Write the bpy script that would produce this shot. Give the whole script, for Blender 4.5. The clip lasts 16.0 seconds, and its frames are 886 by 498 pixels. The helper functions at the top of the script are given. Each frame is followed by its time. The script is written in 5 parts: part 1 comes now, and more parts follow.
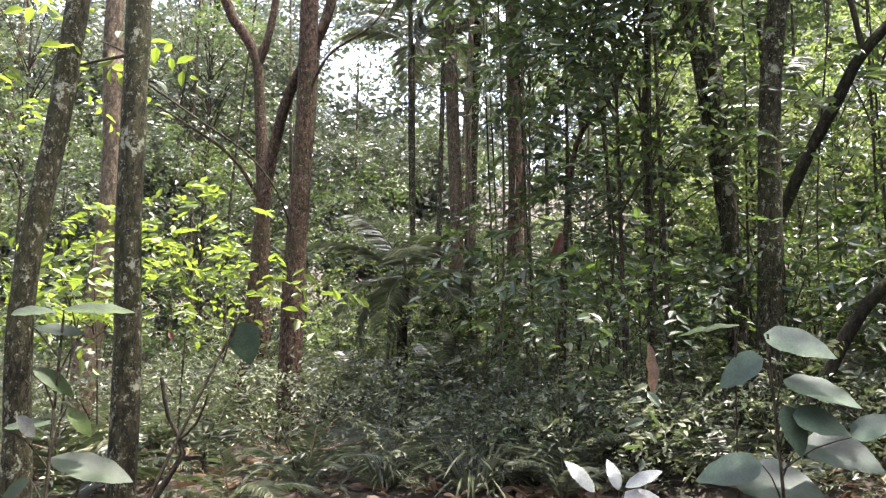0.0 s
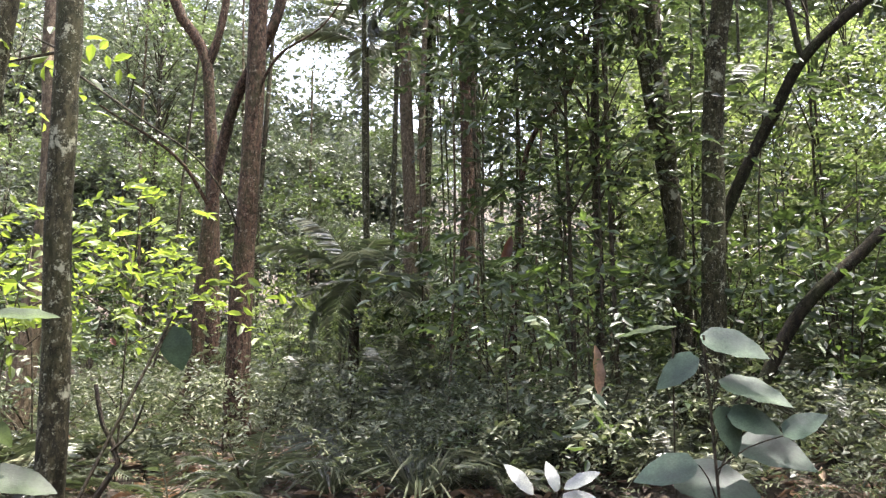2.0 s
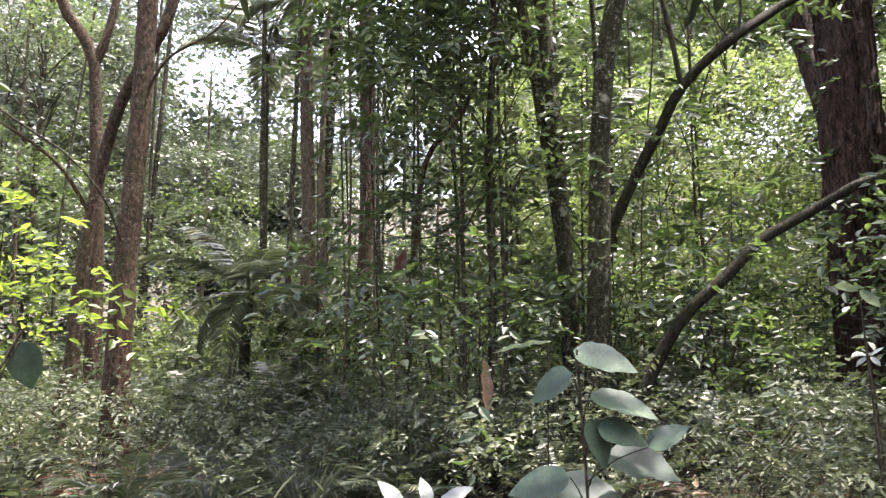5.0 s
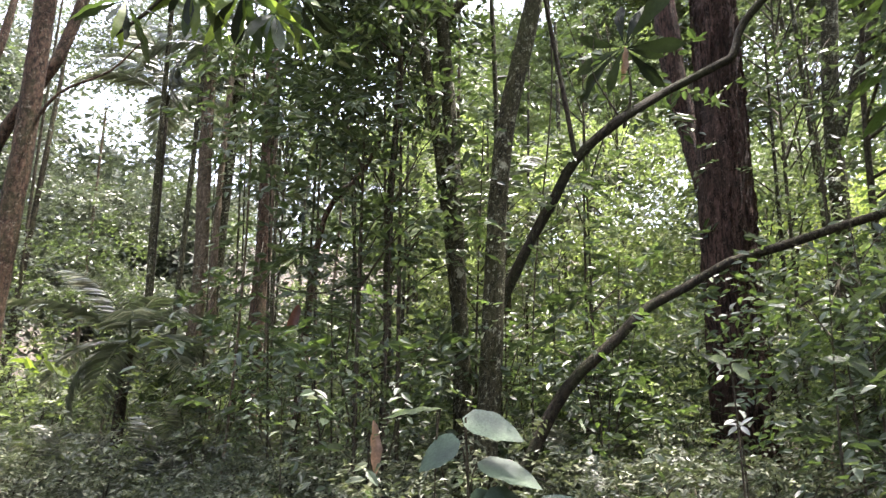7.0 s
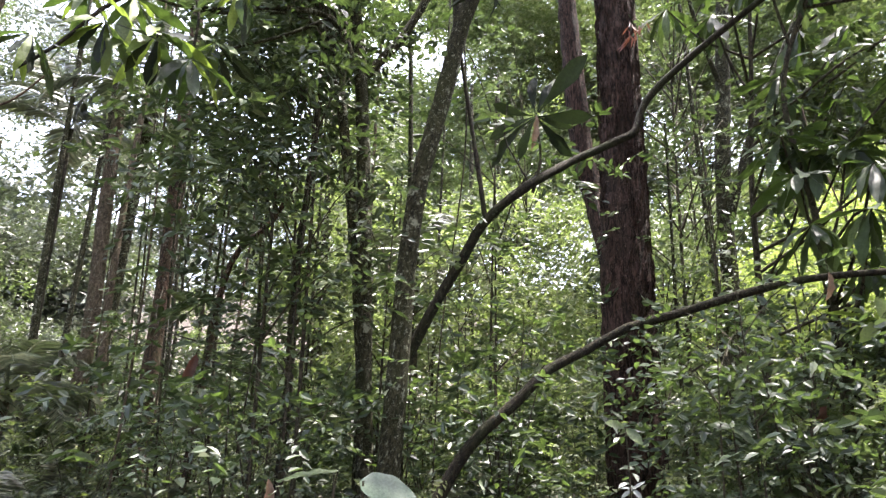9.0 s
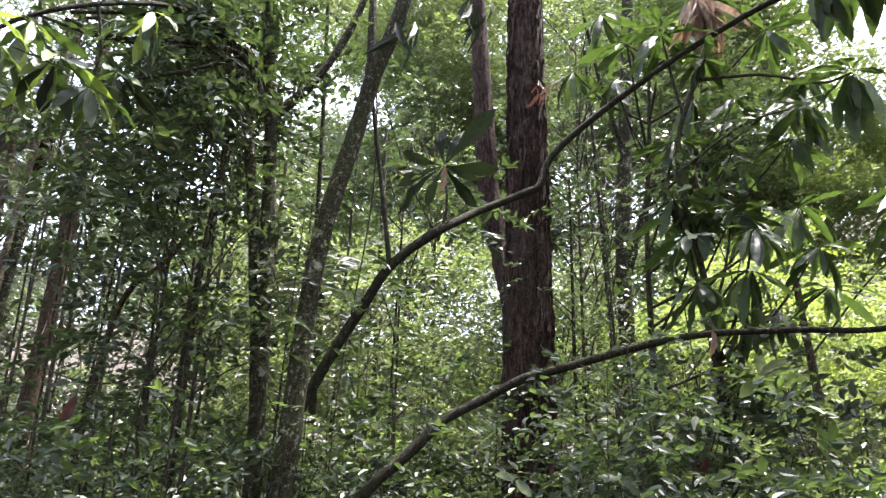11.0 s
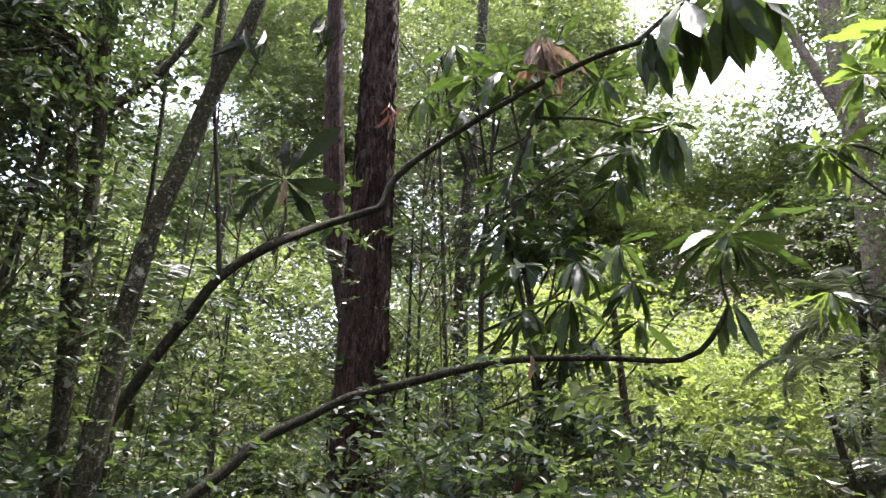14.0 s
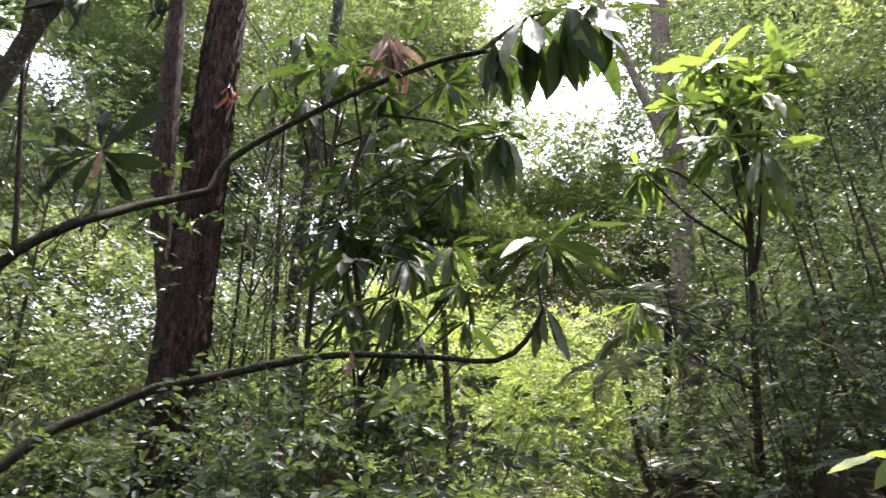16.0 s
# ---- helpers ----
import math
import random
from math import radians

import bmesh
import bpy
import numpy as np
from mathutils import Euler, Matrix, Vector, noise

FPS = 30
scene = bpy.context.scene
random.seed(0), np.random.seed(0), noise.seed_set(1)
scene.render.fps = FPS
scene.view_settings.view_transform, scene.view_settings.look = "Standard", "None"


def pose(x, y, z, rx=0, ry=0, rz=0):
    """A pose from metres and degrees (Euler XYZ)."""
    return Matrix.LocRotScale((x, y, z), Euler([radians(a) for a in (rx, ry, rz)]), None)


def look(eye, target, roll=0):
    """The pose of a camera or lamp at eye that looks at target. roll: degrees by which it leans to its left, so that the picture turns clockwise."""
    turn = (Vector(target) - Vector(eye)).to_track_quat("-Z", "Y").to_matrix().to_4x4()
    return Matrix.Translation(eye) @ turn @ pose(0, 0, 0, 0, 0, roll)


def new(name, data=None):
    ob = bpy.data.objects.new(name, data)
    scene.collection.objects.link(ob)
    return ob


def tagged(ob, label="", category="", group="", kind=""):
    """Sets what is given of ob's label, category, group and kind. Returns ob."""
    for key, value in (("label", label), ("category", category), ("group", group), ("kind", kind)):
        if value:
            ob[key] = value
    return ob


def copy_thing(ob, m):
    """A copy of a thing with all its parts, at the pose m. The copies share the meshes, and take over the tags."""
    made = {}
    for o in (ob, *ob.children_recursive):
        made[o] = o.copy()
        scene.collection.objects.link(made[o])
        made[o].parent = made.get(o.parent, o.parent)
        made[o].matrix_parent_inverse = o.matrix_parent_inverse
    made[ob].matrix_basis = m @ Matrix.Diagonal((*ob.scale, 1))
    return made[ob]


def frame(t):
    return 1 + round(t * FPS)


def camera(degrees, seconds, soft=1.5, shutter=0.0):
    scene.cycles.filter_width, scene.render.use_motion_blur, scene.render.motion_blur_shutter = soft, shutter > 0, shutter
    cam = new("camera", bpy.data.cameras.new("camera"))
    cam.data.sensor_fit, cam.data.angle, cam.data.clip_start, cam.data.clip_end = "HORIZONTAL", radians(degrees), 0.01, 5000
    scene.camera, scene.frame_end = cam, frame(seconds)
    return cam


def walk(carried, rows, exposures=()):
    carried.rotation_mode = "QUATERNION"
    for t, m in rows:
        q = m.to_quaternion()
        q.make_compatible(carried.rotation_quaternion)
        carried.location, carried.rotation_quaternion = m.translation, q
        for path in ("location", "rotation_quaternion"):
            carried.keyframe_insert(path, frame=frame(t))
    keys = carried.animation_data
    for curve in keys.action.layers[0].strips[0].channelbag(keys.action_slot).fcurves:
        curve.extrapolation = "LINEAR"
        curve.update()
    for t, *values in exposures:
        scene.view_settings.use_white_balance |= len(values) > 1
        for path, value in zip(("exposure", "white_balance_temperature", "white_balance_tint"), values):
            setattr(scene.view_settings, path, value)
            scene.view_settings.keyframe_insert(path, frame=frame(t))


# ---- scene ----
cam = camera(62.3, 16.0, 1.3, 0.5)
METRES, EYE, TILT, LEAN, TURN = 0.6, 1.6, 8.5, 0.0, 0.0
ROWS = [
    (0.0, 0.0, 0.0, 0.0, -0.0, 0.0, 0.0),
    (0.5, 0.0187, 0.0056, -0.0011, -0.79, 0.11, -0.0),
    (1.0, 0.0381, 0.0116, -0.0029, -1.6, 0.23, 0.0),
    (1.5, 0.0646, 0.0182, -0.0028, -2.39, 0.3, 0.03),
    (2.0, 0.1032, 0.0287, -0.0078, -3.25, 0.3, 0.04),
    (2.5, 0.1388, 0.0404, -0.0083, -4.25, 0.18, 0.04),
    (3.0, 0.1709, 0.0386, -0.0166, -5.34, 0.05, -0.03),
    (5.5, 0.2587, 0.0398, 0.0206, -12.38, 2.14, -1.13),
    (6.0, 0.256, 0.0373, 0.0387, -14.41, 3.26, -1.66),
    (6.5, 0.2647, 0.032, 0.0535, -16.55, 4.5, -2.27),
    (7.0, 0.271, 0.0331, 0.0688, -18.65, 5.7, -2.83),
    (7.5, 0.2689, 0.0335, 0.0819, -20.61, 6.83, -3.3),
    (8.0, 0.2696, 0.0295, 0.0906, -22.56, 8.03, -3.79),
    (8.5, 0.2707, 0.0163, 0.1038, -24.31, 9.14, -4.2),
    (9.0, 0.2736, 0.0027, 0.117, -25.96, 10.22, -4.51),
    (11.5, 0.3694, -0.077, 0.1711, -35.05, 15.06, -5.61),
    (12.0, 0.3823, -0.0915, 0.1857, -36.97, 15.63, -5.85),
    (12.5, 0.3946, -0.1191, 0.1914, -39.11, 16.06, -5.97),
    (13.0, 0.407, -0.1437, 0.1881, -41.15, 16.34, -5.96),
    (13.5, 0.4244, -0.186, 0.1923, -43.22, 16.52, -5.94),
    (14.0, 0.4638, -0.2204, 0.1796, -45.42, 16.8, -5.84),
    (14.5, 0.524, -0.2394, 0.1854, -47.88, 17.06, -5.79),
    (15.0, 0.5857, -0.2788, 0.1946, -50.88, 17.39, -5.84),
    (15.5, 0.6342, -0.3371, 0.1952, -54.43, 17.73, -5.92),
    (16.0, 0.6856, -0.3865, 0.1958, -57.75, 17.9, -5.95),
]
walk(cam, [(t, pose(0, 0, EYE, TILT, LEAN, TURN) @ pose(METRES * x, METRES * y, METRES * z, 90 + pitch, roll, yaw)) for t, x, y, z, yaw, pitch, roll in ROWS],
     exposures=[(0.0, 2.64, 6250.0, 18.0), (3.0, 2.72, 6250.0, 18.0), (7.0, 2.8, 6300.0, 18.0), (12.0, 2.5, 6050.0, 18.0), (16.0, 2.36, 6250.0, 21.0)])

# ---- sky and sun: high sun to the side, shining down through the canopy ----
SUN_ELEVATION, SUN_AZIMUTH = 74.0, 92.0
world = bpy.data.worlds.new("sky")
scene.world = world
world.use_nodes = True
sky = world.node_tree.nodes.new("ShaderNodeTexSky")
sky.sky_type, sky.sun_disc = "NISHITA", False
sky.sun_elevation, sky.sun_rotation = radians(SUN_ELEVATION), radians(SUN_AZIMUTH)
sky.dust_density = 4.0
sky.ozone_density = 0.6
backing = world.node_tree.nodes["Background"]
backing.inputs["Strength"].default_value = 0.15
haze = world.node_tree.nodes.new("ShaderNodeHueSaturation")  # humid, milky air
haze.inputs["Saturation"].default_value, haze.inputs["Value"].default_value = 0.55, 1.25
world.node_tree.links.new(sky.outputs[0], haze.inputs["Color"])
world.node_tree.links.new(haze.outputs[0], backing.inputs["Color"])
sun = new("sun", bpy.data.lights.new("sun", "SUN"))
sun.data.energy, sun.data.angle, sun.data.color = 4.3, radians(0.6), (1.0, 0.94, 0.82)
sun_from = Vector((math.sin(radians(SUN_AZIMUTH)) * math.cos(radians(SUN_ELEVATION)),
                   math.cos(radians(SUN_AZIMUTH)) * math.cos(radians(SUN_ELEVATION)), math.sin(radians(SUN_ELEVATION))))
sun.matrix_world = look(sun_from * 60, (0, 0, 0))


# ---- materials ----
def material(name):
    m = bpy.data.materials.new(name)
    m.use_nodes = True
    return m, m.node_tree.nodes, m.node_tree.links, m.node_tree.nodes["Principled BSDF"]


def ramp(nodes, stops):
    r = nodes.new("ShaderNodeValToRGB")
    while len(r.color_ramp.elements) < len(stops):
        r.color_ramp.elements.new(0.5)
    for e, (at, c) in zip(r.color_ramp.elements, stops):
        e.position, e.color = at, (*c, 1)
    return r


def noise_at(nodes, links, scale, detail=5.0, stretch=None, rough=0.6):
    co = nodes.new("ShaderNodeTexCoord")
    tex = nodes.new("ShaderNodeTexNoise")
    tex.inputs["Scale"].default_value, tex.inputs["Detail"].default_value, tex.inputs["Roughness"].default_value = scale, detail, rough
    if stretch:
        mp = nodes.new("ShaderNodeMapping")
        mp.inputs["Scale"].default_value = stretch
        links.new(co.outputs["Object"], mp.inputs["Vector"])
        links.new(mp.outputs[0], tex.inputs["Vector"])
    else:
        links.new(co.outputs["Object"], tex.inputs["Vector"])
    return tex


def mix_colour(nodes, links, fac, a, b, kind="MIX"):
    mx = nodes.new("ShaderNodeMix")
    mx.data_type, mx.blend_type = "RGBA", kind
    for sock, v in ((mx.inputs["Factor"], fac), (mx.inputs[6], a), (mx.inputs[7], b)):
        if isinstance(v, (int, float)):
            sock.default_value = v
        elif isinstance(v, tuple):
            sock.default_value = (*v, 1)
        else:
            links.new(v, sock)
    return mx.outputs[2]


def leaf_material(name, dark, mid, light, back, gloss=0.38, through_share=0.35, single=False, shine=0.7):
    """A leaf: a waxy upper side that differs leaf by leaf, clump-wide light and shade painted into its colour, and
    light that comes through the blade.
    """
    m, nodes, links, p = material(name)
    if single:
        pick = nodes.new("ShaderNodeObjectInfo").outputs["Random"]
    else:
        pick = nodes.new("ShaderNodeNewGeometry").outputs["Random Per Island"]
    dark, mid, light = ((r * 1.08, g, b * 1.36) for r, g, b in (dark, mid, light))
    r = ramp(nodes, [(0.0, tuple(c * 0.7 for c in dark)), (0.6, mid), (0.86, light), (1.0, tuple(c * 1.35 for c in light))])
    links.new(pick, r.inputs[0])
    blot = noise_at(nodes, links, 26.0, 3.0)
    br = ramp(nodes, [(0.35, (0.62, 0.62, 0.55)), (0.65, (1.15, 1.15, 1.0))])
    links.new(blot.outputs[0], br.inputs[0])
    colour = mix_colour(nodes, links, 1.0, r.outputs[0], br.outputs[0], "MULTIPLY")
    # painted shading of whole clumps: cool dark hollows, warm bright tops, placed by noise
    clump_shade = noise_at(nodes, links, 1.1, 3.0)
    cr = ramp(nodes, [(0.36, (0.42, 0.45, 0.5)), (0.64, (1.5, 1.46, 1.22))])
    links.new(clump_shade.outputs[0], cr.inputs[0])
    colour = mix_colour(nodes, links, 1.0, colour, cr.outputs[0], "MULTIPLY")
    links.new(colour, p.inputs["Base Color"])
    p.inputs["Roughness"].default_value = gloss
    p.inputs["Specular IOR Level"].default_value = shine
    t = nodes.new("ShaderNodeBsdfTranslucent")
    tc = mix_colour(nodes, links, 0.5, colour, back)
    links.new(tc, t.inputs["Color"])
    mx = nodes.new("ShaderNodeMixShader")
    mx.inputs[0].default_value = through_share
    links.new(p.outputs[0], mx.inputs[1])
    links.new(t.outputs[0], mx.inputs[2])
    bump = nodes.new("ShaderNodeBump")
    bump.inputs["Strength"].default_value, bump.inputs["Distance"].default_value = 0.35, 0.004
    links.new(noise_at(nodes, links, 60.0, 2.0).outputs[0], bump.inputs["Height"])
    links.new(bump.outputs[0], p.inputs["Normal"])
    links.new(mx.outputs[0], nodes["Material Output"].inputs["Surface"])
    return m


def bark_material(name, dark, light, lichen, lichen_from=0.58, fissure=6.0, depth=0.012, moss=(0.03, 0.034, 0.012), stretch=0.42):
    """Bark: upright fissures, crusts and flecks of lichen with ragged rims, and a film of moss."""
    m, nodes, links, p = material(name)
    grain = noise_at(nodes, links, fissure * 7, 10.0, (1, 1, stretch), 0.8)
    base = ramp(nodes, [(0.36, tuple(c * 0.55 for c in dark)), (0.46, dark), (0.56, light), (0.7, tuple(c * 1.35 for c in light))])
    links.new(grain.outputs[0], base.inputs[0])
    green = noise_at(nodes, links, 3.1, 8.0, (1, 1, 0.5), 0.75)
    gmask = ramp(nodes, [(0.48, (0, 0, 0)), (0.66, (0.75, 0.75, 0.75))])
    links.new(green.outputs[0], gmask.inputs[0])
    colour = mix_colour(nodes, links, gmask.outputs[0], base.outputs[0], moss)
    for scale, start, share, shape in ((11.0, lichen_from, 0.9, (1, 1, 0.75)), (34.0, 0.585, 0.75, (1, 1, 0.8)), (85.0, 0.6, 0.6, (1, 1, 0.6))):
        spot = noise_at(nodes, links, scale, 9.0, shape, 0.78)
        mask = ramp(nodes, [(start - 0.012, (0, 0, 0)), (start + 0.03, (share, share, share))])
        links.new(spot.outputs[0], mask.inputs[0])
        colour = mix_colour(nodes, links, mask.outputs[0], colour, lichen)
    big = noise_at(nodes, links, 1.7, 4.0)
    tone = ramp(nodes, [(0.3, (0.6, 0.58, 0.55)), (0.7, (1.2, 1.2, 1.15))])
    links.new(big.outputs[0], tone.inputs[0])
    colour = mix_colour(nodes, links, 1.0, colour, tone.outputs[0], "MULTIPLY")
    links.new(colour, p.inputs["Base Color"])
    p.inputs["Roughness"].default_value = 0.92
    p.inputs["Specular IOR Level"].default_value = 0.15
    bump = nodes.new("ShaderNodeBump")
    bump.inputs["Strength"].default_value, bump.inputs["Distance"].default_value = 1.0, depth
    links.new(grain.outputs[0], bump.inputs["Height"])
    links.new(bump.outputs[0], p.inputs["Normal"])
    return m


BARK_MOTTLED = bark_material("mottled_bark", (0.0105, 0.0098, 0.005), (0.043, 0.039, 0.021), (0.24, 0.25, 0.19), 0.585)
BARK_BROWN = bark_material("brown_bark", (0.018, 0.011, 0.008), (0.075, 0.046, 0.031), (0.18, 0.16, 0.125), 0.63)
BARK_RED = bark_material("shaggy_red_bark", (0.014, 0.009, 0.0072), (0.085, 0.05, 0.04), (0.17, 0.125, 0.105), 0.63, 5.5, 0.04, (0.03, 0.022, 0.018), 0.2)
BARK_PALE = bark_material("pale_bark", (0.045, 0.034, 0.024), (0.115, 0.088, 0.062), (0.19, 0.175, 0.14), 0.62)
# pale tan bark, lightened further to stand for sun on the hillside trunk
BARK_LIT_PALE = bark_material("sunlit_pale_bark", (0.1, 0.08, 0.064), (0.21, 0.17, 0.135), (0.3, 0.27, 0.22), 0.62)
BARK_DARK = bark_material("dark_bark", (0.009, 0.0075, 0.006), (0.034, 0.027, 0.02), (0.1, 0.1, 0.07), 0.66)
BARK_MOSS = bark_material("mossy_bark", (0.014, 0.0115, 0.0075), (0.055, 0.045, 0.03), (0.1, 0.1, 0.07), 0.63)
# darker copy of the mossy bark: the boughs' shade is in the colour
BARK_SHADED_BOUGH = bark_material("shaded_bough_bark", (0.006, 0.005, 0.0032), (0.024, 0.0195, 0.0115), (0.075, 0.08, 0.05), 0.64, moss=(0.017, 0.022, 0.007))
TWIG = bark_material("twig_bark", (0.02, 0.017, 0.012), (0.065, 0.054, 0.038), (0.1, 0.1, 0.07), 0.62, 9.0, 0.004)

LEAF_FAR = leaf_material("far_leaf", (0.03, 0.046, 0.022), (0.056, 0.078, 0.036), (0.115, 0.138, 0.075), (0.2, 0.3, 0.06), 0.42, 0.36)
# greyer, bluer leaf: the haze of distance is put into its colour
LEAF_HAZE = leaf_material("haze_leaf", (0.022, 0.034, 0.02), (0.05, 0.068, 0.042), (0.14, 0.16, 0.11), (0.19, 0.25, 0.11), 0.42, 0.28)
LEAF_WHORL = leaf_material("lime_broad_leaf", (0.07, 0.11, 0.025), (0.1, 0.15, 0.03), (0.15, 0.21, 0.045), (0.36, 0.5, 0.06), 0.5, 0.42, True, 0.25)
# whitish leaf: the glare of the sun is painted as pale colour
LEAF_GLARE = leaf_material("glare_leaf", (0.1, 0.125, 0.1), (0.14, 0.165, 0.135), (0.2, 0.225, 0.19), (0.3, 0.36, 0.25), 0.35, 0.15, True)
# lit copies of the leaf: sunshine is painted in as lighter, yellower colour
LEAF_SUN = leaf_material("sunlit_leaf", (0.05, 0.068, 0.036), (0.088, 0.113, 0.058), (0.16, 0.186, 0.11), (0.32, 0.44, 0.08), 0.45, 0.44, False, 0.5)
LEAF_SUN_GLADE = leaf_material("sunlit_glade_leaf", (0.068, 0.1, 0.032), (0.105, 0.15, 0.046), (0.16, 0.205, 0.075), (0.4, 0.53, 0.085), 0.48, 0.5, False, 0.45)
LEAF_LIME = leaf_material("lime_leaf", (0.055, 0.09, 0.018), (0.09, 0.14, 0.025), (0.14, 0.195, 0.038), (0.36, 0.5, 0.045), 0.5, 0.45)
LEAF_MID = leaf_material("understorey_leaf", (0.024, 0.04, 0.02), (0.044, 0.066, 0.031), (0.09, 0.115, 0.055), (0.15, 0.22, 0.055), 0.42, 0.27, False, 0.5)
LEAF_GLOSS = leaf_material("glossy_leaf", (0.026, 0.045, 0.024), (0.045, 0.07, 0.038), (0.08, 0.1, 0.058), (0.2, 0.32, 0.045), 0.42, 0.32, False, 0.5)
LEAF_DARK = leaf_material("dark_leaf", (0.022, 0.037, 0.018), (0.04, 0.063, 0.028), (0.075, 0.1, 0.042), (0.14, 0.23, 0.04), 0.45, 0.2, False, 0.3)
LEAF_HERB = leaf_material("herb_leaf", (0.042, 0.056, 0.028), (0.076, 0.095, 0.05), (0.15, 0.17, 0.1), (0.2, 0.27, 0.08), 0.5, 0.22, False, 0.4)
LEAF_PALM = leaf_material("palm_leaflet", (0.045, 0.06, 0.034), (0.08, 0.098, 0.056), (0.14, 0.158, 0.1), (0.16, 0.23, 0.06), 0.34, 0.26, False, 0.9)
LEAF_BIG = leaf_material("broad_leaf", (0.02, 0.036, 0.015), (0.034, 0.058, 0.02), (0.06, 0.09, 0.028), (0.14, 0.24, 0.03), 0.46, 0.24, True, 0.25)
LEAF_SHINE = leaf_material("shining_broad_leaf", (0.035, 0.06, 0.022), (0.055, 0.09, 0.03), (0.085, 0.125, 0.04), (0.34, 0.5, 0.06), 0.3, 0.46, True, 0.9)
LEAF_GREY = leaf_material("blue_green_leaf", (0.026, 0.05, 0.03), (0.036, 0.064, 0.039), (0.05, 0.08, 0.047), (0.08, 0.15, 0.045), 0.55, 0.18, True, 0.3)
# near-black, so the silhouette against the sky lies in the leaf colour
LEAF_BACKLIT = leaf_material("backlit_dark_leaf", (0.01, 0.016, 0.008), (0.015, 0.023, 0.011), (0.024, 0.034, 0.015), (0.05, 0.08, 0.02), 0.55, 0.1, True, 0.15)
LEAF_DEAD = leaf_material("dead_leaf", (0.085, 0.058, 0.036), (0.16, 0.115, 0.072), (0.29, 0.23, 0.155), (0.4, 0.22, 0.1), 0.6, 0.25)
LEAF_RUST = leaf_material("rust_leaf", (0.1, 0.035, 0.02), (0.14, 0.05, 0.028), (0.18, 0.075, 0.04), (0.22, 0.08, 0.04), 0.6, 0.3, True)
LEAF_TAN = leaf_material("tan_leaf", (0.22, 0.14, 0.085), (0.26, 0.17, 0.1), (0.3, 0.2, 0.12), (0.5, 0.32, 0.16), 0.6, 0.3, True)


def soil_material():
    m, nodes, links, p = material("leaf_litter_soil")
    fine = noise_at(nodes, links, 24.0, 8.0)
    base = ramp(nodes, [(0.3, (0.018, 0.014, 0.01)), (0.55, (0.048, 0.037, 0.025)), (0.75, (0.11, 0.088, 0.06))])
    links.new(fine.outputs[0], base.inputs[0])
    wide = noise_at(nodes, links, 0.7, 4.0)
    tone = ramp(nodes, [(0.35, (0.65, 0.6, 0.55)), (0.7, (1.2, 1.15, 1.1))])
    links.new(wide.outputs[0], tone.inputs[0])
    links.new(mix_colour(nodes, links, 1.0, base.outputs[0], tone.outputs[0], "MULTIPLY"), p.inputs["Base Color"])
    p.inputs["Roughness"].default_value = 0.95
    bump = nodes.new("ShaderNodeBump")
    bump.inputs["Distance"].default_value = 0.03
    links.new(fine.outputs[0], bump.inputs["Height"])
    links.new(bump.outputs[0], p.inputs["Normal"])
    return m


SOIL = soil_material()


# ---- mesh tools ----
def mesh_from(name, verts, tris, mat, smooth=True):
    verts, tris = np.asarray(verts, dtype=np.float32), np.asarray(tris, dtype=np.int32)
    me = bpy.data.meshes.new(name)
    me.vertices.add(len(verts))
    me.vertices.foreach_set("co", verts.ravel())
    n = len(tris)
    k = tris.shape[1]
    me.loops.add(n * k)
    me.loops.foreach_set("vertex_index", tris.ravel())
    me.polygons.add(n)
    me.polygons.foreach_set("loop_start", np.arange(0, n * k, k, dtype=np.int32))
    me.polygons.foreach_set("loop_total", np.full(n, k, dtype=np.int32))
    me.polygons.foreach_set("use_smooth", np.full(n, smooth))
    me.materials.append(mat)
    me.update()
    me.validate()
    return me


def joined(pieces):
    vs, ts, n = [], [], 0
    for v, t in pieces:
        vs.append(v)
        ts.append(t + n)
        n += len(v)
    return np.concatenate(vs), np.concatenate(ts)


def part(name, me, parent, label="", kind=""):
    ob = new(name, me)
    ob.parent = parent
    return tagged(ob, label, kind=kind)


def thing(name, at, label, category, group="", kind=""):
    ob = new(name)
    ob.empty_display_size = 0.2
    ob.location = at
    return tagged(ob, label, category, group, kind)


def unit(v):
    return v / np.maximum(np.linalg.norm(v, axis=-1, keepdims=True), 1e-9)


def smooth_line(points, step=0.12):
    """A Catmull-Rom line through the points, with the share of the length at each place."""
    p = np.asarray(points, dtype=float)
    p = np.vstack([2 * p[0] - p[1], p, 2 * p[-1] - p[-2]])
    out = []
    for i in range(1, len(p) - 2):
        n = max(2, int(np.linalg.norm(p[i + 1] - p[i]) / step))
        for u in np.arange(n) / n:
            out.append(0.5 * (2 * p[i] + (p[i + 1] - p[i - 1]) * u + (2 * p[i - 1] - 5 * p[i] + 4 * p[i + 1] - p[i + 2]) * u * u
                              + (3 * p[i] - p[i - 1] - 3 * p[i + 1] + p[i + 2]) * u ** 3))
    out.append(p[-2])
    out = np.array(out)
    run = np.concatenate([[0], np.cumsum(np.linalg.norm(np.diff(out, axis=0), axis=1))])
    return out, run / run[-1]


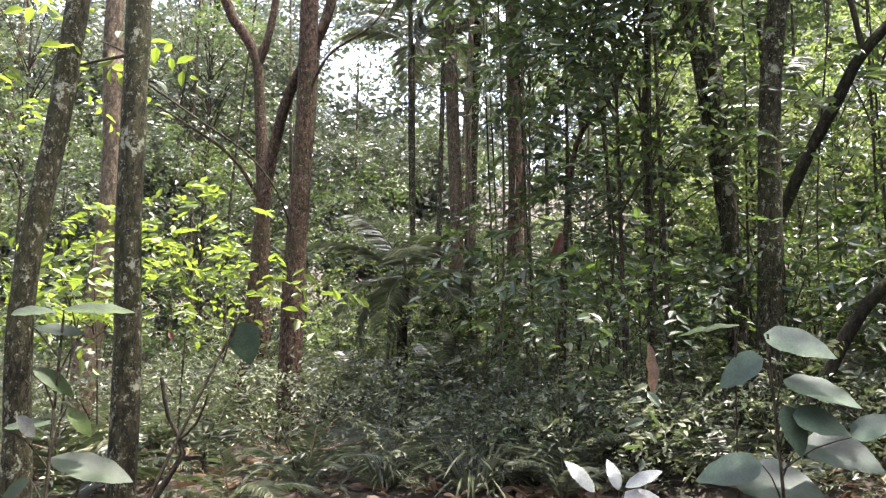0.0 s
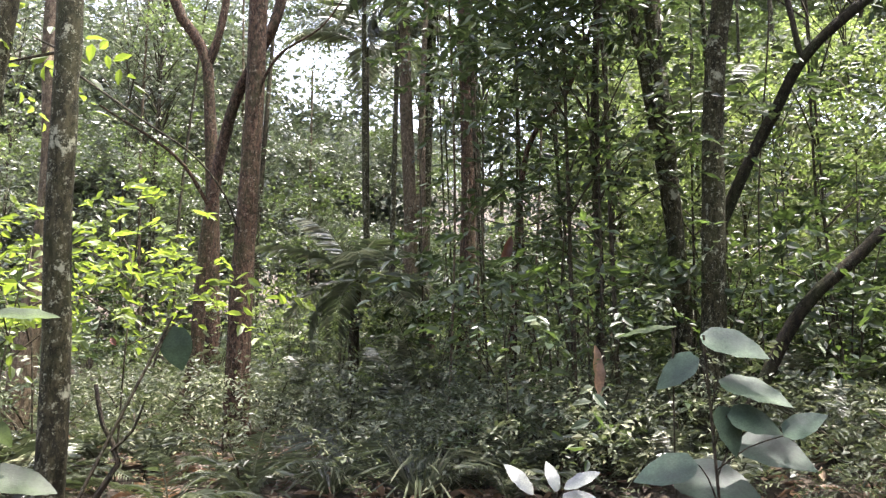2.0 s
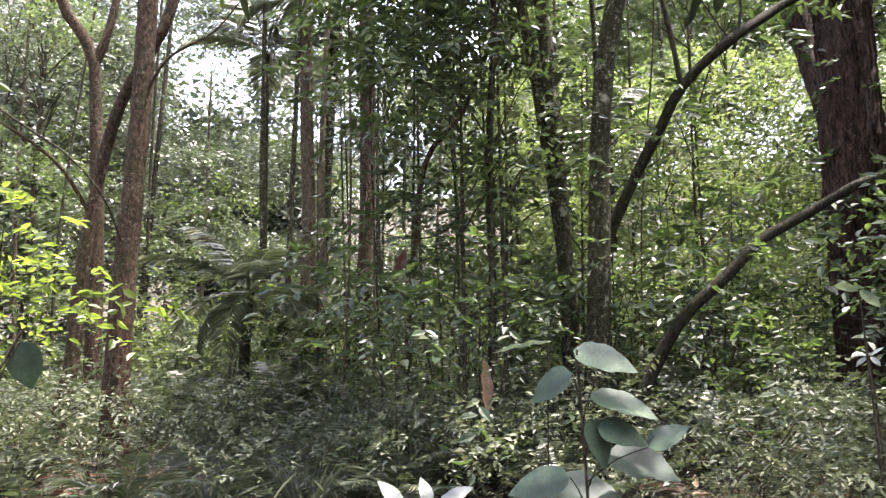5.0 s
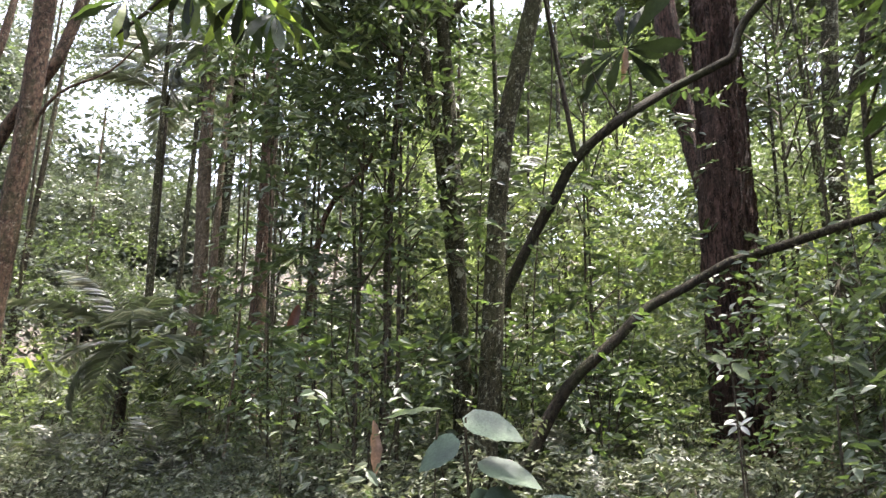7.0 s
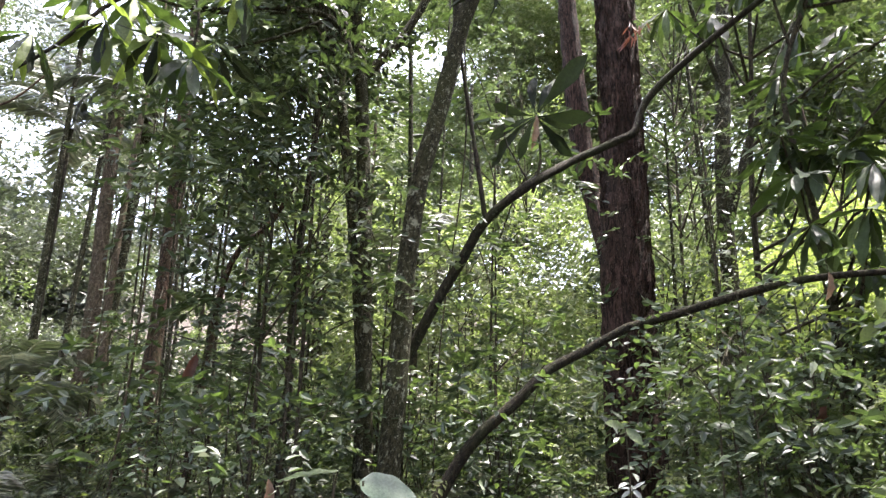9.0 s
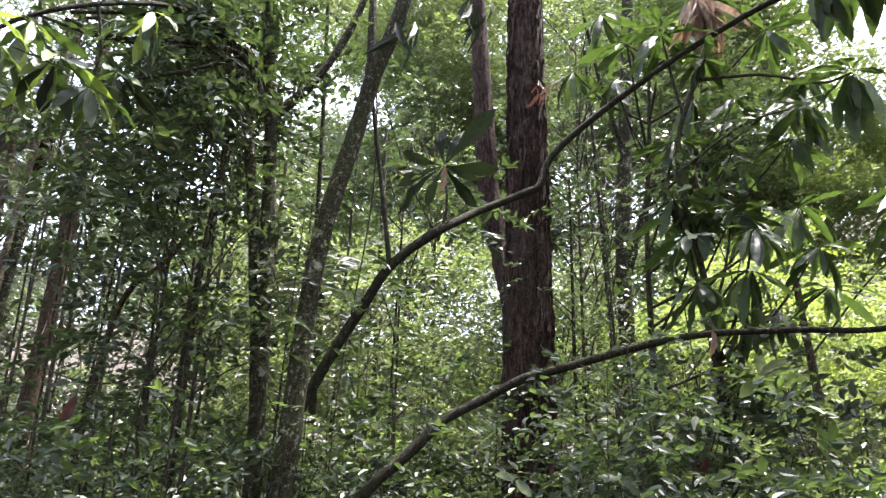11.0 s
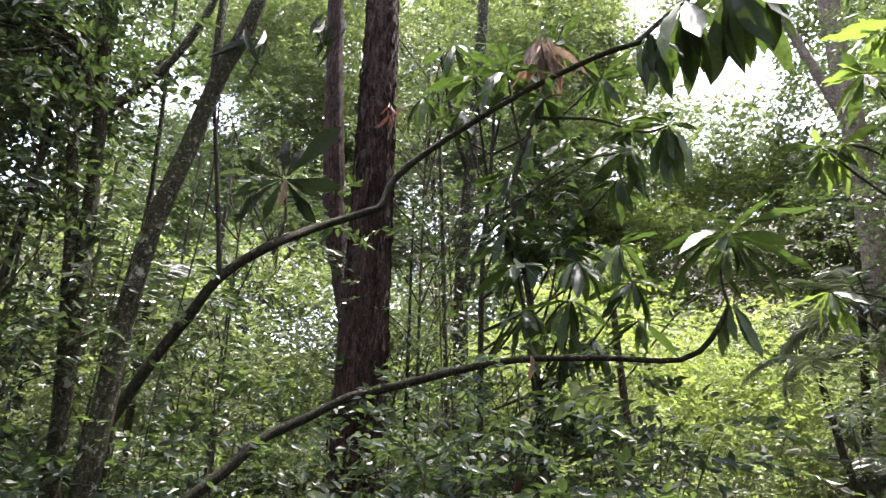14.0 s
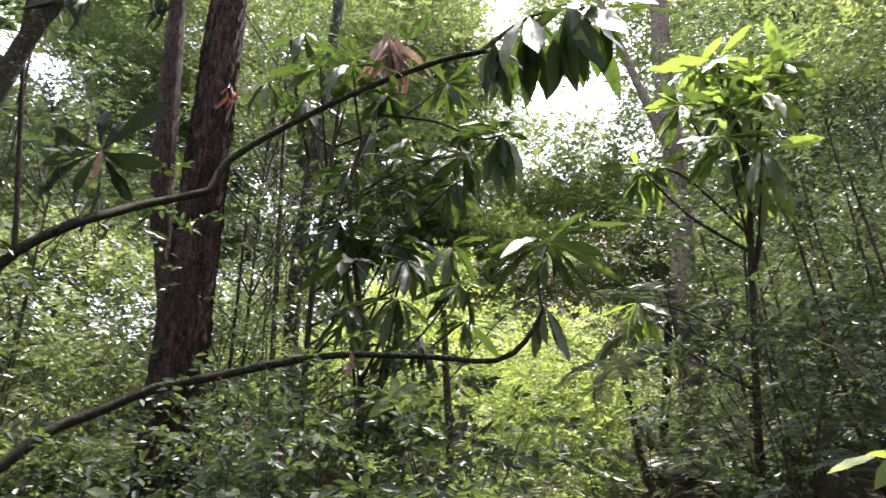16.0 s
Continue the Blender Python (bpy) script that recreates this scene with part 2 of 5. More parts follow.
def tube(points, r0, r1, sides=9, step=0.12, rough=0.06, seed=0, flare=0.0):
    """A tapered, slightly knobbly limb along a bent line: quads."""
    line, s = smooth_line(points, step)
    rng = np.random.default_rng(seed)
    along = unit(np.gradient(line, axis=0))
    ref = np.array([1.0, 0, 0]) if abs(along[0][0]) < 0.8 else np.array([0, 1.0, 0])
    a = unit(np.cross(along, ref))
    b = np.cross(along, a)
    ang = np.arange(sides) * 2 * np.pi / sides
    r = r0 + (r1 - r0) * s + flare * r0 * np.exp(-s * 14)
    wob = 1 + rough * (rng.normal(size=(len(line), sides)) * 0.6 + np.sin(ang * 2 + rng.uniform(0, 6))[None] + np.sin(s * 17 + rng.uniform(0, 6))[:, None] * 0.6)
    rr = r[:, None] * wob
    v = line[:, None] + a[:, None] * (rr * np.cos(ang))[..., None] + b[:, None] * (rr * np.sin(ang))[..., None]
    n = len(line)
    i, j = np.meshgrid(np.arange(n - 1), np.arange(sides), indexing="ij")
    q = np.stack([i * sides + j, i * sides + (j + 1) % sides, (i + 1) * sides + (j + 1) % sides, (i + 1) * sides + j], -1).reshape(-1, 4)
    return v.reshape(-1, 3), q


# leaf blades: across, along, out of the blade
BLADE_SMALL = (np.array([(0, 0, 0), (-0.5, 0.42, 0.1), (0, 1, -0.06), (0.5, 0.42, 0.1)], dtype=float), np.array([(0, 2, 1), (0, 3, 2)]))
BLADE_CHIP = (np.array([(-0.5, 0.3, 0.05), (0.25, 0, 0), (0.3, 1, -0.04)], dtype=float), np.array([(0, 1, 2)]))
BLADE_GRASS = (np.array([(0, 0, 0), (-0.42, 0.26, 0.012), (-0.36, 0.62, 0.01), (0, 1, -0.04), (0.36, 0.62, 0.01), (0.42, 0.26, 0.012)], dtype=float), np.array([(0, 2, 1), (0, 3, 2), (0, 4, 3), (0, 5, 4)]))
BLADE_OVAL = (np.array([(0, 0, 0), (-0.44, 0.28, 0.06), (-0.42, 0.6, 0.04), (0, 1, -0.16), (0.42, 0.6, 0.04), (0.44, 0.28, 0.06), (0, 0.34, 0), (0, 0.68, -0.04)], dtype=float),
              np.array([(0, 6, 1), (1, 6, 2), (2, 6, 7), (2, 7, 3), (3, 7, 4), (4, 7, 6), (4, 6, 5), (5, 6, 0)]))


BLADE_MID = (np.array([(0, 0, 0), (-0.42, 0.26, 0.07), (-0.4, 0.62, 0.05), (0, 1, -0.1), (0.4, 0.62, 0.05), (0.42, 0.26, 0.07)], dtype=float),
             np.array([(0, 2, 1), (0, 3, 2), (0, 4, 3), (0, 5, 4)]))


def blades(at, along, up, length, width, blade):
    """Leaves as one set of triangles: their feet, ways, uppers, lengths and widths."""
    bv, bt = blade
    side = unit(np.cross(along, up))
    out = np.cross(side, along)
    v = (at[:, None] + along[:, None] * (bv[:, 1][None] * length[:, None])[..., None]
         + side[:, None] * (bv[:, 0][None] * width[:, None])[..., None] + out[:, None] * (bv[:, 2][None] * length[:, None])[..., None])
    t = bt[None] + (np.arange(len(at)) * len(bv))[:, None, None]
    return v.reshape(-1, 3), t.reshape(-1, 3)


def sprays(rng, at, way, count, reach, length, share=0.4, droop=0.35, blade=BLADE_SMALL, rise=0.5, tumble=0.5):
    """Leafy twigs: leaves to both sides of each twig and one at its tip."""
    n = len(at)
    way = unit(way)
    up = unit(np.array([0, 0, 1.0]) + rng.normal(0, 0.35, (n, 3)))
    side = unit(np.cross(way, up))
    up = np.cross(side, way)
    k = np.arange(count)
    s = (k + 0.6) / count
    sign = np.where(k % 2 == 0, 1.0, -1.0)
    sign[-1] = 0
    foot = at[:, None] + way[:, None] * (s * reach)[None, :, None] - np.array([0, 0, 1.0]) * (s ** 2 * droop * reach)[None, :, None]
    a = way[:, None] * rise + side[:, None] * (sign * 0.9)[None, :, None] + rng.normal(0, 0.22, (n, count, 3)) - np.array([0, 0, 0.3]) * rng.random((n, count, 1))
    a[:, -1] += way * 0.8
    u = up[:, None] + rng.normal(0, tumble, (n, count, 3))
    size = length * rng.uniform(0.6, 1.2, (n, count))
    m = n * count
    return blades(foot.reshape(m, 3), unit(a.reshape(m, 3)), unit(u.reshape(m, 3)), size.ravel(), (size * share).ravel(), blade)


def cloud(rng, centre, radii, n):
    """Places through a ragged crown, thicker towards its outside, and the ways outwards."""
    d = unit(rng.normal(size=(n, 3)))
    bumps = 1 + 0.28 * np.sin(d @ np.array([3.1, 1.7, 4.3]) * 2.3 + rng.uniform(0, 6)) + 0.2 * np.sin(d @ np.array([-4.4, 5.2, 2.1]) * 2 + rng.uniform(0, 6))
    r = rng.random(n) ** 0.45 * bumps
    at = np.asarray(centre) + d * r[:, None] * np.asarray(radii)
    return at, unit(d * np.array([1, 1, 0.35]) + rng.normal(0, 0.45, (n, 3)))


def step01(a, b, x):
    u = np.clip((x - a) / (b - a), 0, 1)
    return u * u * (3 - 2 * u)


def ground_z(x, y):
    """The ground: a bank that rises from the trail, and a hillside beyond."""
    x, y = np.asarray(x, dtype=float), np.asarray(y, dtype=float)
    r = np.hypot(x, np.where(y > 0, y, 0.3 * y))
    hill = x - 0.9 * y - 4.0
    hill = np.where(hill > 0, hill, 0) * 0.3
    lumps = 0.07 * np.sin(x * 1.3 + 0.7 * y) + 0.05 * np.sin(2.1 * y - x) + 0.03 * np.sin(3.7 * x + 2.9 * y)
    return 0.85 * step01(0.6, 5.2, r) + 0.06 * np.minimum(np.maximum(r - 5.5, 0), 60) + np.minimum(hill, 16) + 0.4 * np.clip(r - 38, 0, 45) + lumps * step01(0.8, 3, r)


# ---- ground ----
def build_ground():
    g = np.concatenate([-np.geomspace(400, 21, 26), np.linspace(-20, 20, 121), np.geomspace(21, 400, 26)])
    x, y = np.meshgrid(g, g, indexing="ij")
    v = np.stack([x, y, ground_z(x, y)], -1).reshape(-1, 3)
    n = len(g)
    i, j = np.meshgrid(np.arange(n - 1), np.arange(n - 1), indexing="ij")
    q = np.stack([i * n + j, (i + 1) * n + j, (i + 1) * n + j + 1, i * n + j + 1], -1).reshape(-1, 4)
    return tagged(new("ground", mesh_from("ground", v, q, SOIL)), "brown forest floor of soil and leaf litter rising into a bank", "ground", kind="structure")


build_ground()


# ---- trees ----
def tree(name, label, line, r0, r1, bark, limbs=(), crowns=(), leaf=None, leaf_length=0.1, top=None, sides=10, category="tree", flare=0.35, seed=1):
    """A tree: its trunk through the points of line down into the ground and up to the height top, limbs (points, thick, thin),
    and crowns (centre, radii, twigs)."""
    line = [Vector(p) for p in line]
    low, nxt = line[0], line[1]
    foot = low.copy()
    gz = float(ground_z(foot.x, foot.y)) - 0.12
    if foot.z > gz:
        lean = (low - nxt) / max(nxt.z - low.z, 0.05)
        foot = low + lean * (low.z - gz) * 0.6
        foot.z = float(ground_z(foot.x, foot.y)) - 0.12
        line.insert(0, foot)
    else:
        foot = Vector((low.x, low.y, gz))
        line[0] = foot
    if top and top > line[-1].z:
        way = (line[-1] - line[-2]).normalized()
        way = (way + Vector((0, 0, 0.8))).normalized()
        line.append(line[-1] + way * ((top - line[-1].z) / way.z))
    base = Vector((foot.x, foot.y, foot.z + 0.12))
    root = thing(name, base, label, category)
    b = np.array(base)
    v, q = tube([np.array(p) - b for p in line], r0, r1, sides, 0.14, 0.05, seed, flare)
    part("trunk", mesh_from("trunk", v, q, bark), root)
    for i, (pts, a, c, *own) in enumerate(limbs):
        v, q = tube([np.array(p) - b for p in pts], a, c, 7, 0.1, 0.07, seed + i + 1)
        part("limb", mesh_from("limb", v, q, own[0] if own else bark), root)
    rng = np.random.default_rng(seed + 50)
    for centre, radii, n in crowns:
        at, way = cloud(rng, np.array(centre) - b, radii, n)
        v, t = sprays(rng, at, way, 8, leaf_length * 3.2, leaf_length, 0.46)
        part("crown", mesh_from("crown", v, t, leaf or LEAF_FAR, False), root, "ragged green leafy crown", "stuff")
    return root


first_tree = tree("tree", "slender grey-brown trunk mottled with pale lichen", [(-1.13, 2.67, 1.12), (-1.14, 2.67, 1.67), (-1.16, 2.66, 2.08), (-1.17, 2.65, 2.97), (-1.22, 2.66, 4.6)],
     # crown above the view, thickened to shade the plants on the left
     0.05, 0.036, BARK_MOTTLED, [([(-1.2, 2.66, 5.0), (-0.9, 2.9, 5.7), (-0.4, 3.2, 6.3)], 0.025, 0.01)], [((-1.1, 2.4, 7.6), (1.5, 1.4, 0.6), 150)], top=7.5, seed=11)
tree("tree", "slender leaning trunk patched with grey lichen", [(-1.62, 2.89, 1.05), (-1.65, 2.87, 1.76), (-1.62, 2.87, 2.12), (-1.56, 2.88, 2.64), (-1.53, 2.89, 3.09), (-1.42, 2.9, 4.2)],
     0.053, 0.038, BARK_MOTTLED, (), [((-1.6, 3.2, 8.0), (1.7, 1.6, 1.0), 40)], top=7.5, seed=12)
tree("tree", "pale tan trunk standing among shrubs", [(-2.66, 5.40, 0.67), (-2.60, 5.41, 1.58), (-2.52, 5.43, 2.81), (-2.56, 5.42, 3.79), (-2.58, 5.42, 4.39)],
     0.083, 0.055, BARK_PALE, (), [((-2.8, 5.6, 9.0), (2, 2, 1.3), 54)], top=9.0, seed=13)
tree("tree", "straight red-brown trunk flecked with white lichen", [(-1.20, 5.88, 0.92), (-1.21, 5.88, 1.76), (-1.19, 5.88, 2.53), (-1.15, 5.89, 3.63), (-1.14, 5.89, 4.64)],
     0.086, 0.055, BARK_BROWN, [([(-1.15, 5.88, 3.75), (-0.95, 5.8, 4.1), (-0.6, 5.7, 4.3), (-0.4, 5.65, 4.55)], 0.014, 0.006), ([(-1.14, 5.89, 5.2), (-1.5, 5.6, 6.2), (-1.7, 5.5, 7.2)], 0.04, 0.015)],
     [((-1.0, 5.8, 9.2), (2.2, 2, 1.4), 59)], top=9.0, seed=14)
tree("tree", "thin crooked brown tree bending sideways", [(-1.80, 6.16, 0.94), (-1.64, 6.19, 1.53), (-1.60, 6.20, 2.24), (-1.57, 6.21, 2.73), (-1.48, 6.23, 3.44), (-1.35, 6.2, 3.94), (-1.14, 6.1, 4.30), (-0.96, 6.1, 4.86)],
     0.06, 0.04, BARK_BROWN, [([(-1.55, 6.2, 2.9), (-1.8, 6.0, 3.3), (-2.4, 5.9, 3.7)], 0.018, 0.007)], [((-0.6, 6.4, 7.6), (1.6, 1.6, 1.2), 40)], top=7.0, seed=15)
tree("tree", "grey-brown forked tree with thin upper limbs", [(-2.15, 8.74, 2.4), (-2.21, 8.73, 3.89), (-2.26, 8.71, 4.60), (-2.32, 8.70, 5.26), (-2.48, 8.65, 5.61), (-2.71, 8.58, 6.03)],
     0.095, 0.055, BARK_BROWN, [([(-2.32, 8.7, 5.2), (-2.15, 8.7, 5.8), (-2.0, 8.7, 7.2)], 0.06, 0.03)], [((-3.0, 8.8, 8.6), (2, 2, 1.3), 54)], top=8.0, seed=16)
tree("tree", "grey trunk beside a palm", [(0.37, 10.49, 2.20), (0.42, 10.49, 4.35), (0.49, 10.49, 5.83), (0.53, 10.49, 7.01)], 0.09, 0.065, BARK_MOTTLED, (), [((0.6, 10.6, 9.6), (2.2, 2, 1.4), 59)], top=9.5, seed=17)
tree("tree", "reddish brown trunk half hidden by leaves", [(0.75, 7.96, 1.69), (0.80, 7.96, 3.05), (0.81, 7.96, 4.01), (0.79, 7.96, 5.70)], 0.1, 0.06, BARK_BROWN, (), [((0.8, 8.0, 8.8), (2.0, 2, 1.4), 59)], top=8.5, seed=18)
tree("sapling", "thin crooked reddish sapling stem", [(1.12, 6.91, 1.99), (1.16, 6.90, 2.58), (1.24, 6.89, 3.41), (1.36, 6.87, 3.80), (1.65, 6.80, 4.15)], 0.045, 0.022, BARK_BROWN, (), [((1.9, 6.8, 5.2), (0.9, 0.8, 0.6), 31)], top=5.0, seed=19)
tree("sapling", "slim blackish upright sapling stem", [(1.61, 5.78, 0.89), (1.64, 5.77, 1.93), (1.65, 5.77, 2.65), (1.65, 5.77, 3.45), (1.71, 5.75, 4.57)], 0.04, 0.022, BARK_DARK, (), [((1.7, 5.8, 6.4), (1.0, 1.0, 0.8), 40)], top=6.5, seed=20)
tree("tree", "grey trunk with white lichen patches and a side limb", [(2.06, 5.10, 0.98), (2.07, 5.10, 1.66), (2.04, 5.11, 2.35), (2.01, 5.12, 3.2), (1.94, 5.14, 4.4), (1.88, 5.15, 5.1), (1.77, 5.20, 6.14)],
     0.06, 0.045, BARK_MOTTLED, [([(1.92, 5.14, 4.9), (2.25, 5.03, 5.39), (2.51, 4.92, 6.05), (2.7, 4.87, 6.9)], 0.045, 0.028)], [((1.6, 5.3, 9.0), (2.0, 1.9, 1.2), 54)], top=8.5, seed=21)
bough_tree = tree("tree", "leaning lichen-spotted trunk with a long curved bough", [(2.04, 4.78, 0.95), (2.12, 4.76, 1.87), (2.16, 4.74, 2.65), (2.2, 4.73, 3.3), (2.27, 4.71, 3.9), (2.41, 4.64, 4.56), (2.55, 4.57, 5.28), (2.75, 4.46, 6.08)],
     0.074, 0.058, BARK_MOTTLED,
     [([(2.15, 4.76, 2.35), (2.26, 4.82, 2.55), (2.42, 4.74, 2.92), (2.60, 4.66, 3.27), (2.76, 4.57, 3.59), (3.05, 4.45, 3.88), (3.6, 4.58, 4.27), (4.1, 4.5, 4.57), (4.22, 4.46, 4.66), (4.33, 4.43, 4.95), (4.6, 4.2, 5.3), (5.17, 3.66, 5.88), (5.63, 2.97, 6.26), (5.87, 2.52, 6.36)], 0.042, 0.029, BARK_SHADED_BOUGH),
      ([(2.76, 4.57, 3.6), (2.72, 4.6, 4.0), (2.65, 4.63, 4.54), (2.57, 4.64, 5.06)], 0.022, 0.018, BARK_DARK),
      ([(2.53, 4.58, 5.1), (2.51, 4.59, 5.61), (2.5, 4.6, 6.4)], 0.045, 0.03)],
     # all but the first crown: unseen sun blockers added for bough and trail plants
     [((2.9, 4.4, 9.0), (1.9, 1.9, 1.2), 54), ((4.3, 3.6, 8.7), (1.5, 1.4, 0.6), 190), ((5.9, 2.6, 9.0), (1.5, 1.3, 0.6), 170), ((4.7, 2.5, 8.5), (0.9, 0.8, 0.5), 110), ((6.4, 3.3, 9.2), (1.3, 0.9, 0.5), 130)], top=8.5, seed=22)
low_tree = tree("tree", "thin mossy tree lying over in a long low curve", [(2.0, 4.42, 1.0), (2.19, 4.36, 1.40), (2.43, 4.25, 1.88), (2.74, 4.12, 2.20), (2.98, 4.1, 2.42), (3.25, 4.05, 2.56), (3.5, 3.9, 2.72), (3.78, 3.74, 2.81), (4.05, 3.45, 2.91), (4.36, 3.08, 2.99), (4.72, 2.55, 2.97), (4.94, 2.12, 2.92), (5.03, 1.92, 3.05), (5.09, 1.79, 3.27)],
     0.043, 0.017, BARK_SHADED_BOUGH, seed=23, flare=0.2)
big = tree("tree", "massive red-brown trunk with shaggy peeling bark", [(5.03, 5.71, 1.0), (5.04, 5.71, 1.95), (5.04, 5.70, 3.02), (5.06, 5.67, 4.17), (5.10, 5.63, 6.06), (5.12, 5.61, 8.1)],
     0.28, 0.15, BARK_RED, [([(5.12, 5.9, 3.9), (5.16, 6.2, 4.7), (5.07, 6.29, 5.3), (5.0, 6.33, 6.6), (4.94, 6.38, 8.55), (4.9, 6.4, 10.5)], 0.14, 0.09)],
     [((4.6, 5.9, 12.5), (3, 3, 1.6), 86)], top=12.0, sides=24, flare=0.12, seed=24)


def bark_strips(root):
    """Loose bark plates that curl off the big trunk."""
    rng = np.random.default_rng(3)
    n = 4200
    a, z = rng.uniform(0, 6.28, n), rng.uniform(0.1, 9.5, n)
    r = 0.28 + (0.15 - 0.28) * z / 11.1 + 0.004
    out = np.stack([np.cos(a), np.sin(a), np.zeros(n)], -1)
    at = out * r[:, None] + np.stack([0.012 * z, -0.013 * z, z], -1)
    way = unit(out * rng.uniform(0.0, 0.1, (n, 1)) + np.array([0, 0, -1.0]) + rng.normal(0, 0.07, (n, 3)))
    v, t = blades(at, way, out, rng.uniform(0.05, 0.2, n), rng.uniform(0.01, 0.028, n), BLADE_MID)
    part("bark_strip", mesh_from("bark_strip", v, t, BARK_RED, False), root, "loose peeling strips of red-brown bark", "stuff")


bark_strips(big)
tree("tree", "grey-brown trunk with a steep side limb", [(7.2, 6.36, 1.6), (7.25, 6.32, 3.68), (7.27, 6.30, 5.15), (7.37, 6.19, 6.89), (7.49, 6.05, 8.86), (7.55, 5.98, 9.95)], 0.115, 0.075, BARK_MOTTLED,
     [([(7.25, 6.32, 4.7), (7.52, 6.01, 5.97), (7.81, 5.65, 7.00), (8.09, 5.25, 8.08), (8.3, 5.0, 9.4)], 0.06, 0.03), ([(7.4, 6.2, 6.7), (6.9, 6.1, 7.6), (6.5, 6.0, 8.8)], 0.04, 0.02)],
     [((7.6, 6.0, 12.4), (2.4, 2.4, 1.3), 64)], top=12.0, seed=25)
tree("sapling", "thin brown sapling stem among bright shrubs", [(7.17, 3.90, 2.25), (7.18, 3.88, 2.78), (7.17, 3.90, 3.47)], 0.06, 0.035, BARK_BROWN, (), [((7.1, 3.9, 4.3), (0.5, 0.5, 0.35), 12)], LEAF_LIME, top=4.2, seed=26)
tree("tree", "tall pale trunk with a forking limb on the hillside", [(11.07, 2.45, 2.6), (11.13, 2.21, 3.65), (11.15, 2.16, 4.81), (11.17, 2.06, 6.07), (11.18, 1.99, 7.23), (11.20, 1.92, 9.40), (11.22, 1.82, 10.57)], 0.2, 0.13, BARK_LIT_PALE,
     [([(11.19, 1.95, 7.3), (11.15, 2.14, 8.05), (11.10, 2.35, 8.93), (10.98, 2.80, 10.88), (10.9, 3.2, 12)], 0.09, 0.05)], [((11.3, 1.9, 13.4), (2.4, 2.4, 1.5), 70)], top=13.0, sides=14, seed=27)
bent_tree = tree("tree", "pale bent trunk holding spreading branches", [(2.12, 5.36, 1.0), (2.1, 5.34, 2.4), (1.92, 5.2, 3.6), (1.79, 5.12, 4.28), (1.68, 5.12, 4.91), (1.57, 5.15, 5.41), (1.30, 5.21, 5.76)], 0.05, 0.042, BARK_MOTTLED,
     [([(1.72, 5.1, 4.75), (1.70, 4.95, 5.2), (1.45, 4.97, 5.47), (1.11, 5.04, 5.55), (0.76, 5.09, 5.33), (0.42, 5.11, 5.21)], 0.026, 0.012), ([(1.6, 5.14, 5.2), (1.3, 5.1, 5.3), (0.9, 5.0, 5.1), (0.5, 4.9, 4.95), (0.1, 4.8, 4.9)], 0.02, 0.009)], [((0.9, 4.4, 6.2), (1.0, 0.9, 0.6), 40)], LEAF_DARK, top=6.0, seed=28)

# never in view: added so its crowns block the sun over the trail plants
tree("tree", "unseen tall tree added behind the trail to shade it", [(3.6, -3.4, 0.5), (3.5, -3.2, 3.5), (3.4, -2.6, 6.0), (3.5, -1.6, 7.6)], 0.16, 0.08, BARK_MOTTLED,
     [([(3.4, -2.6, 6.0), (2.6, -1.2, 7.4), (2.0, 0.3, 8.2)], 0.07, 0.02), ([(3.5, -1.8, 7.4), (4.2, -0.5, 8.2), (4.6, 0.6, 8.6)], 0.07, 0.02), ([(3.45, -2.2, 6.9), (3.1, 0.0, 6.7), (2.6, 2.1, 6.15)], 0.04, 0.012)],
     [((2.0, 0.4, 8.4), (1.6, 1.2, 0.6), 260), ((4.3, 0.4, 8.6), (1.5, 1.2, 0.6), 280), ((3.3, -1.4, 8.9), (1.5, 1.3, 0.7), 150), ((1.5, 1.9, 7.4), (1.5, 1.3, 0.5), 210), ((2.62, 2.35, 6.2), (0.6, 0.75, 0.35), 150)], leaf_length=0.13, top=8.6, seed=60)

# added beyond the right edge of the view; dense crowns keep sun off the slope
tree("tree", "broad-crowned tree added high on the hillside to shade it", [(11.6, -2.4, 3.0), (11.5, -2.3, 5.5), (11.2, -2.0, 8.0)], 0.2, 0.1, BARK_PALE,
     [([(11.4, -2.2, 6.5), (10.8, -1.6, 8.0), (10.2, -1.0, 9.0)], 0.08, 0.03)], [((10.4, -1.2, 9.3), (2.0, 1.3, 0.7), 330), ((8.8, -2.0, 8.8), (1.6, 1.1, 0.6), 220), ((12.2, -1.6, 9.8), (1.6, 1.3, 0.7), 200)], leaf_length=0.13, top=9.2, seed=61)


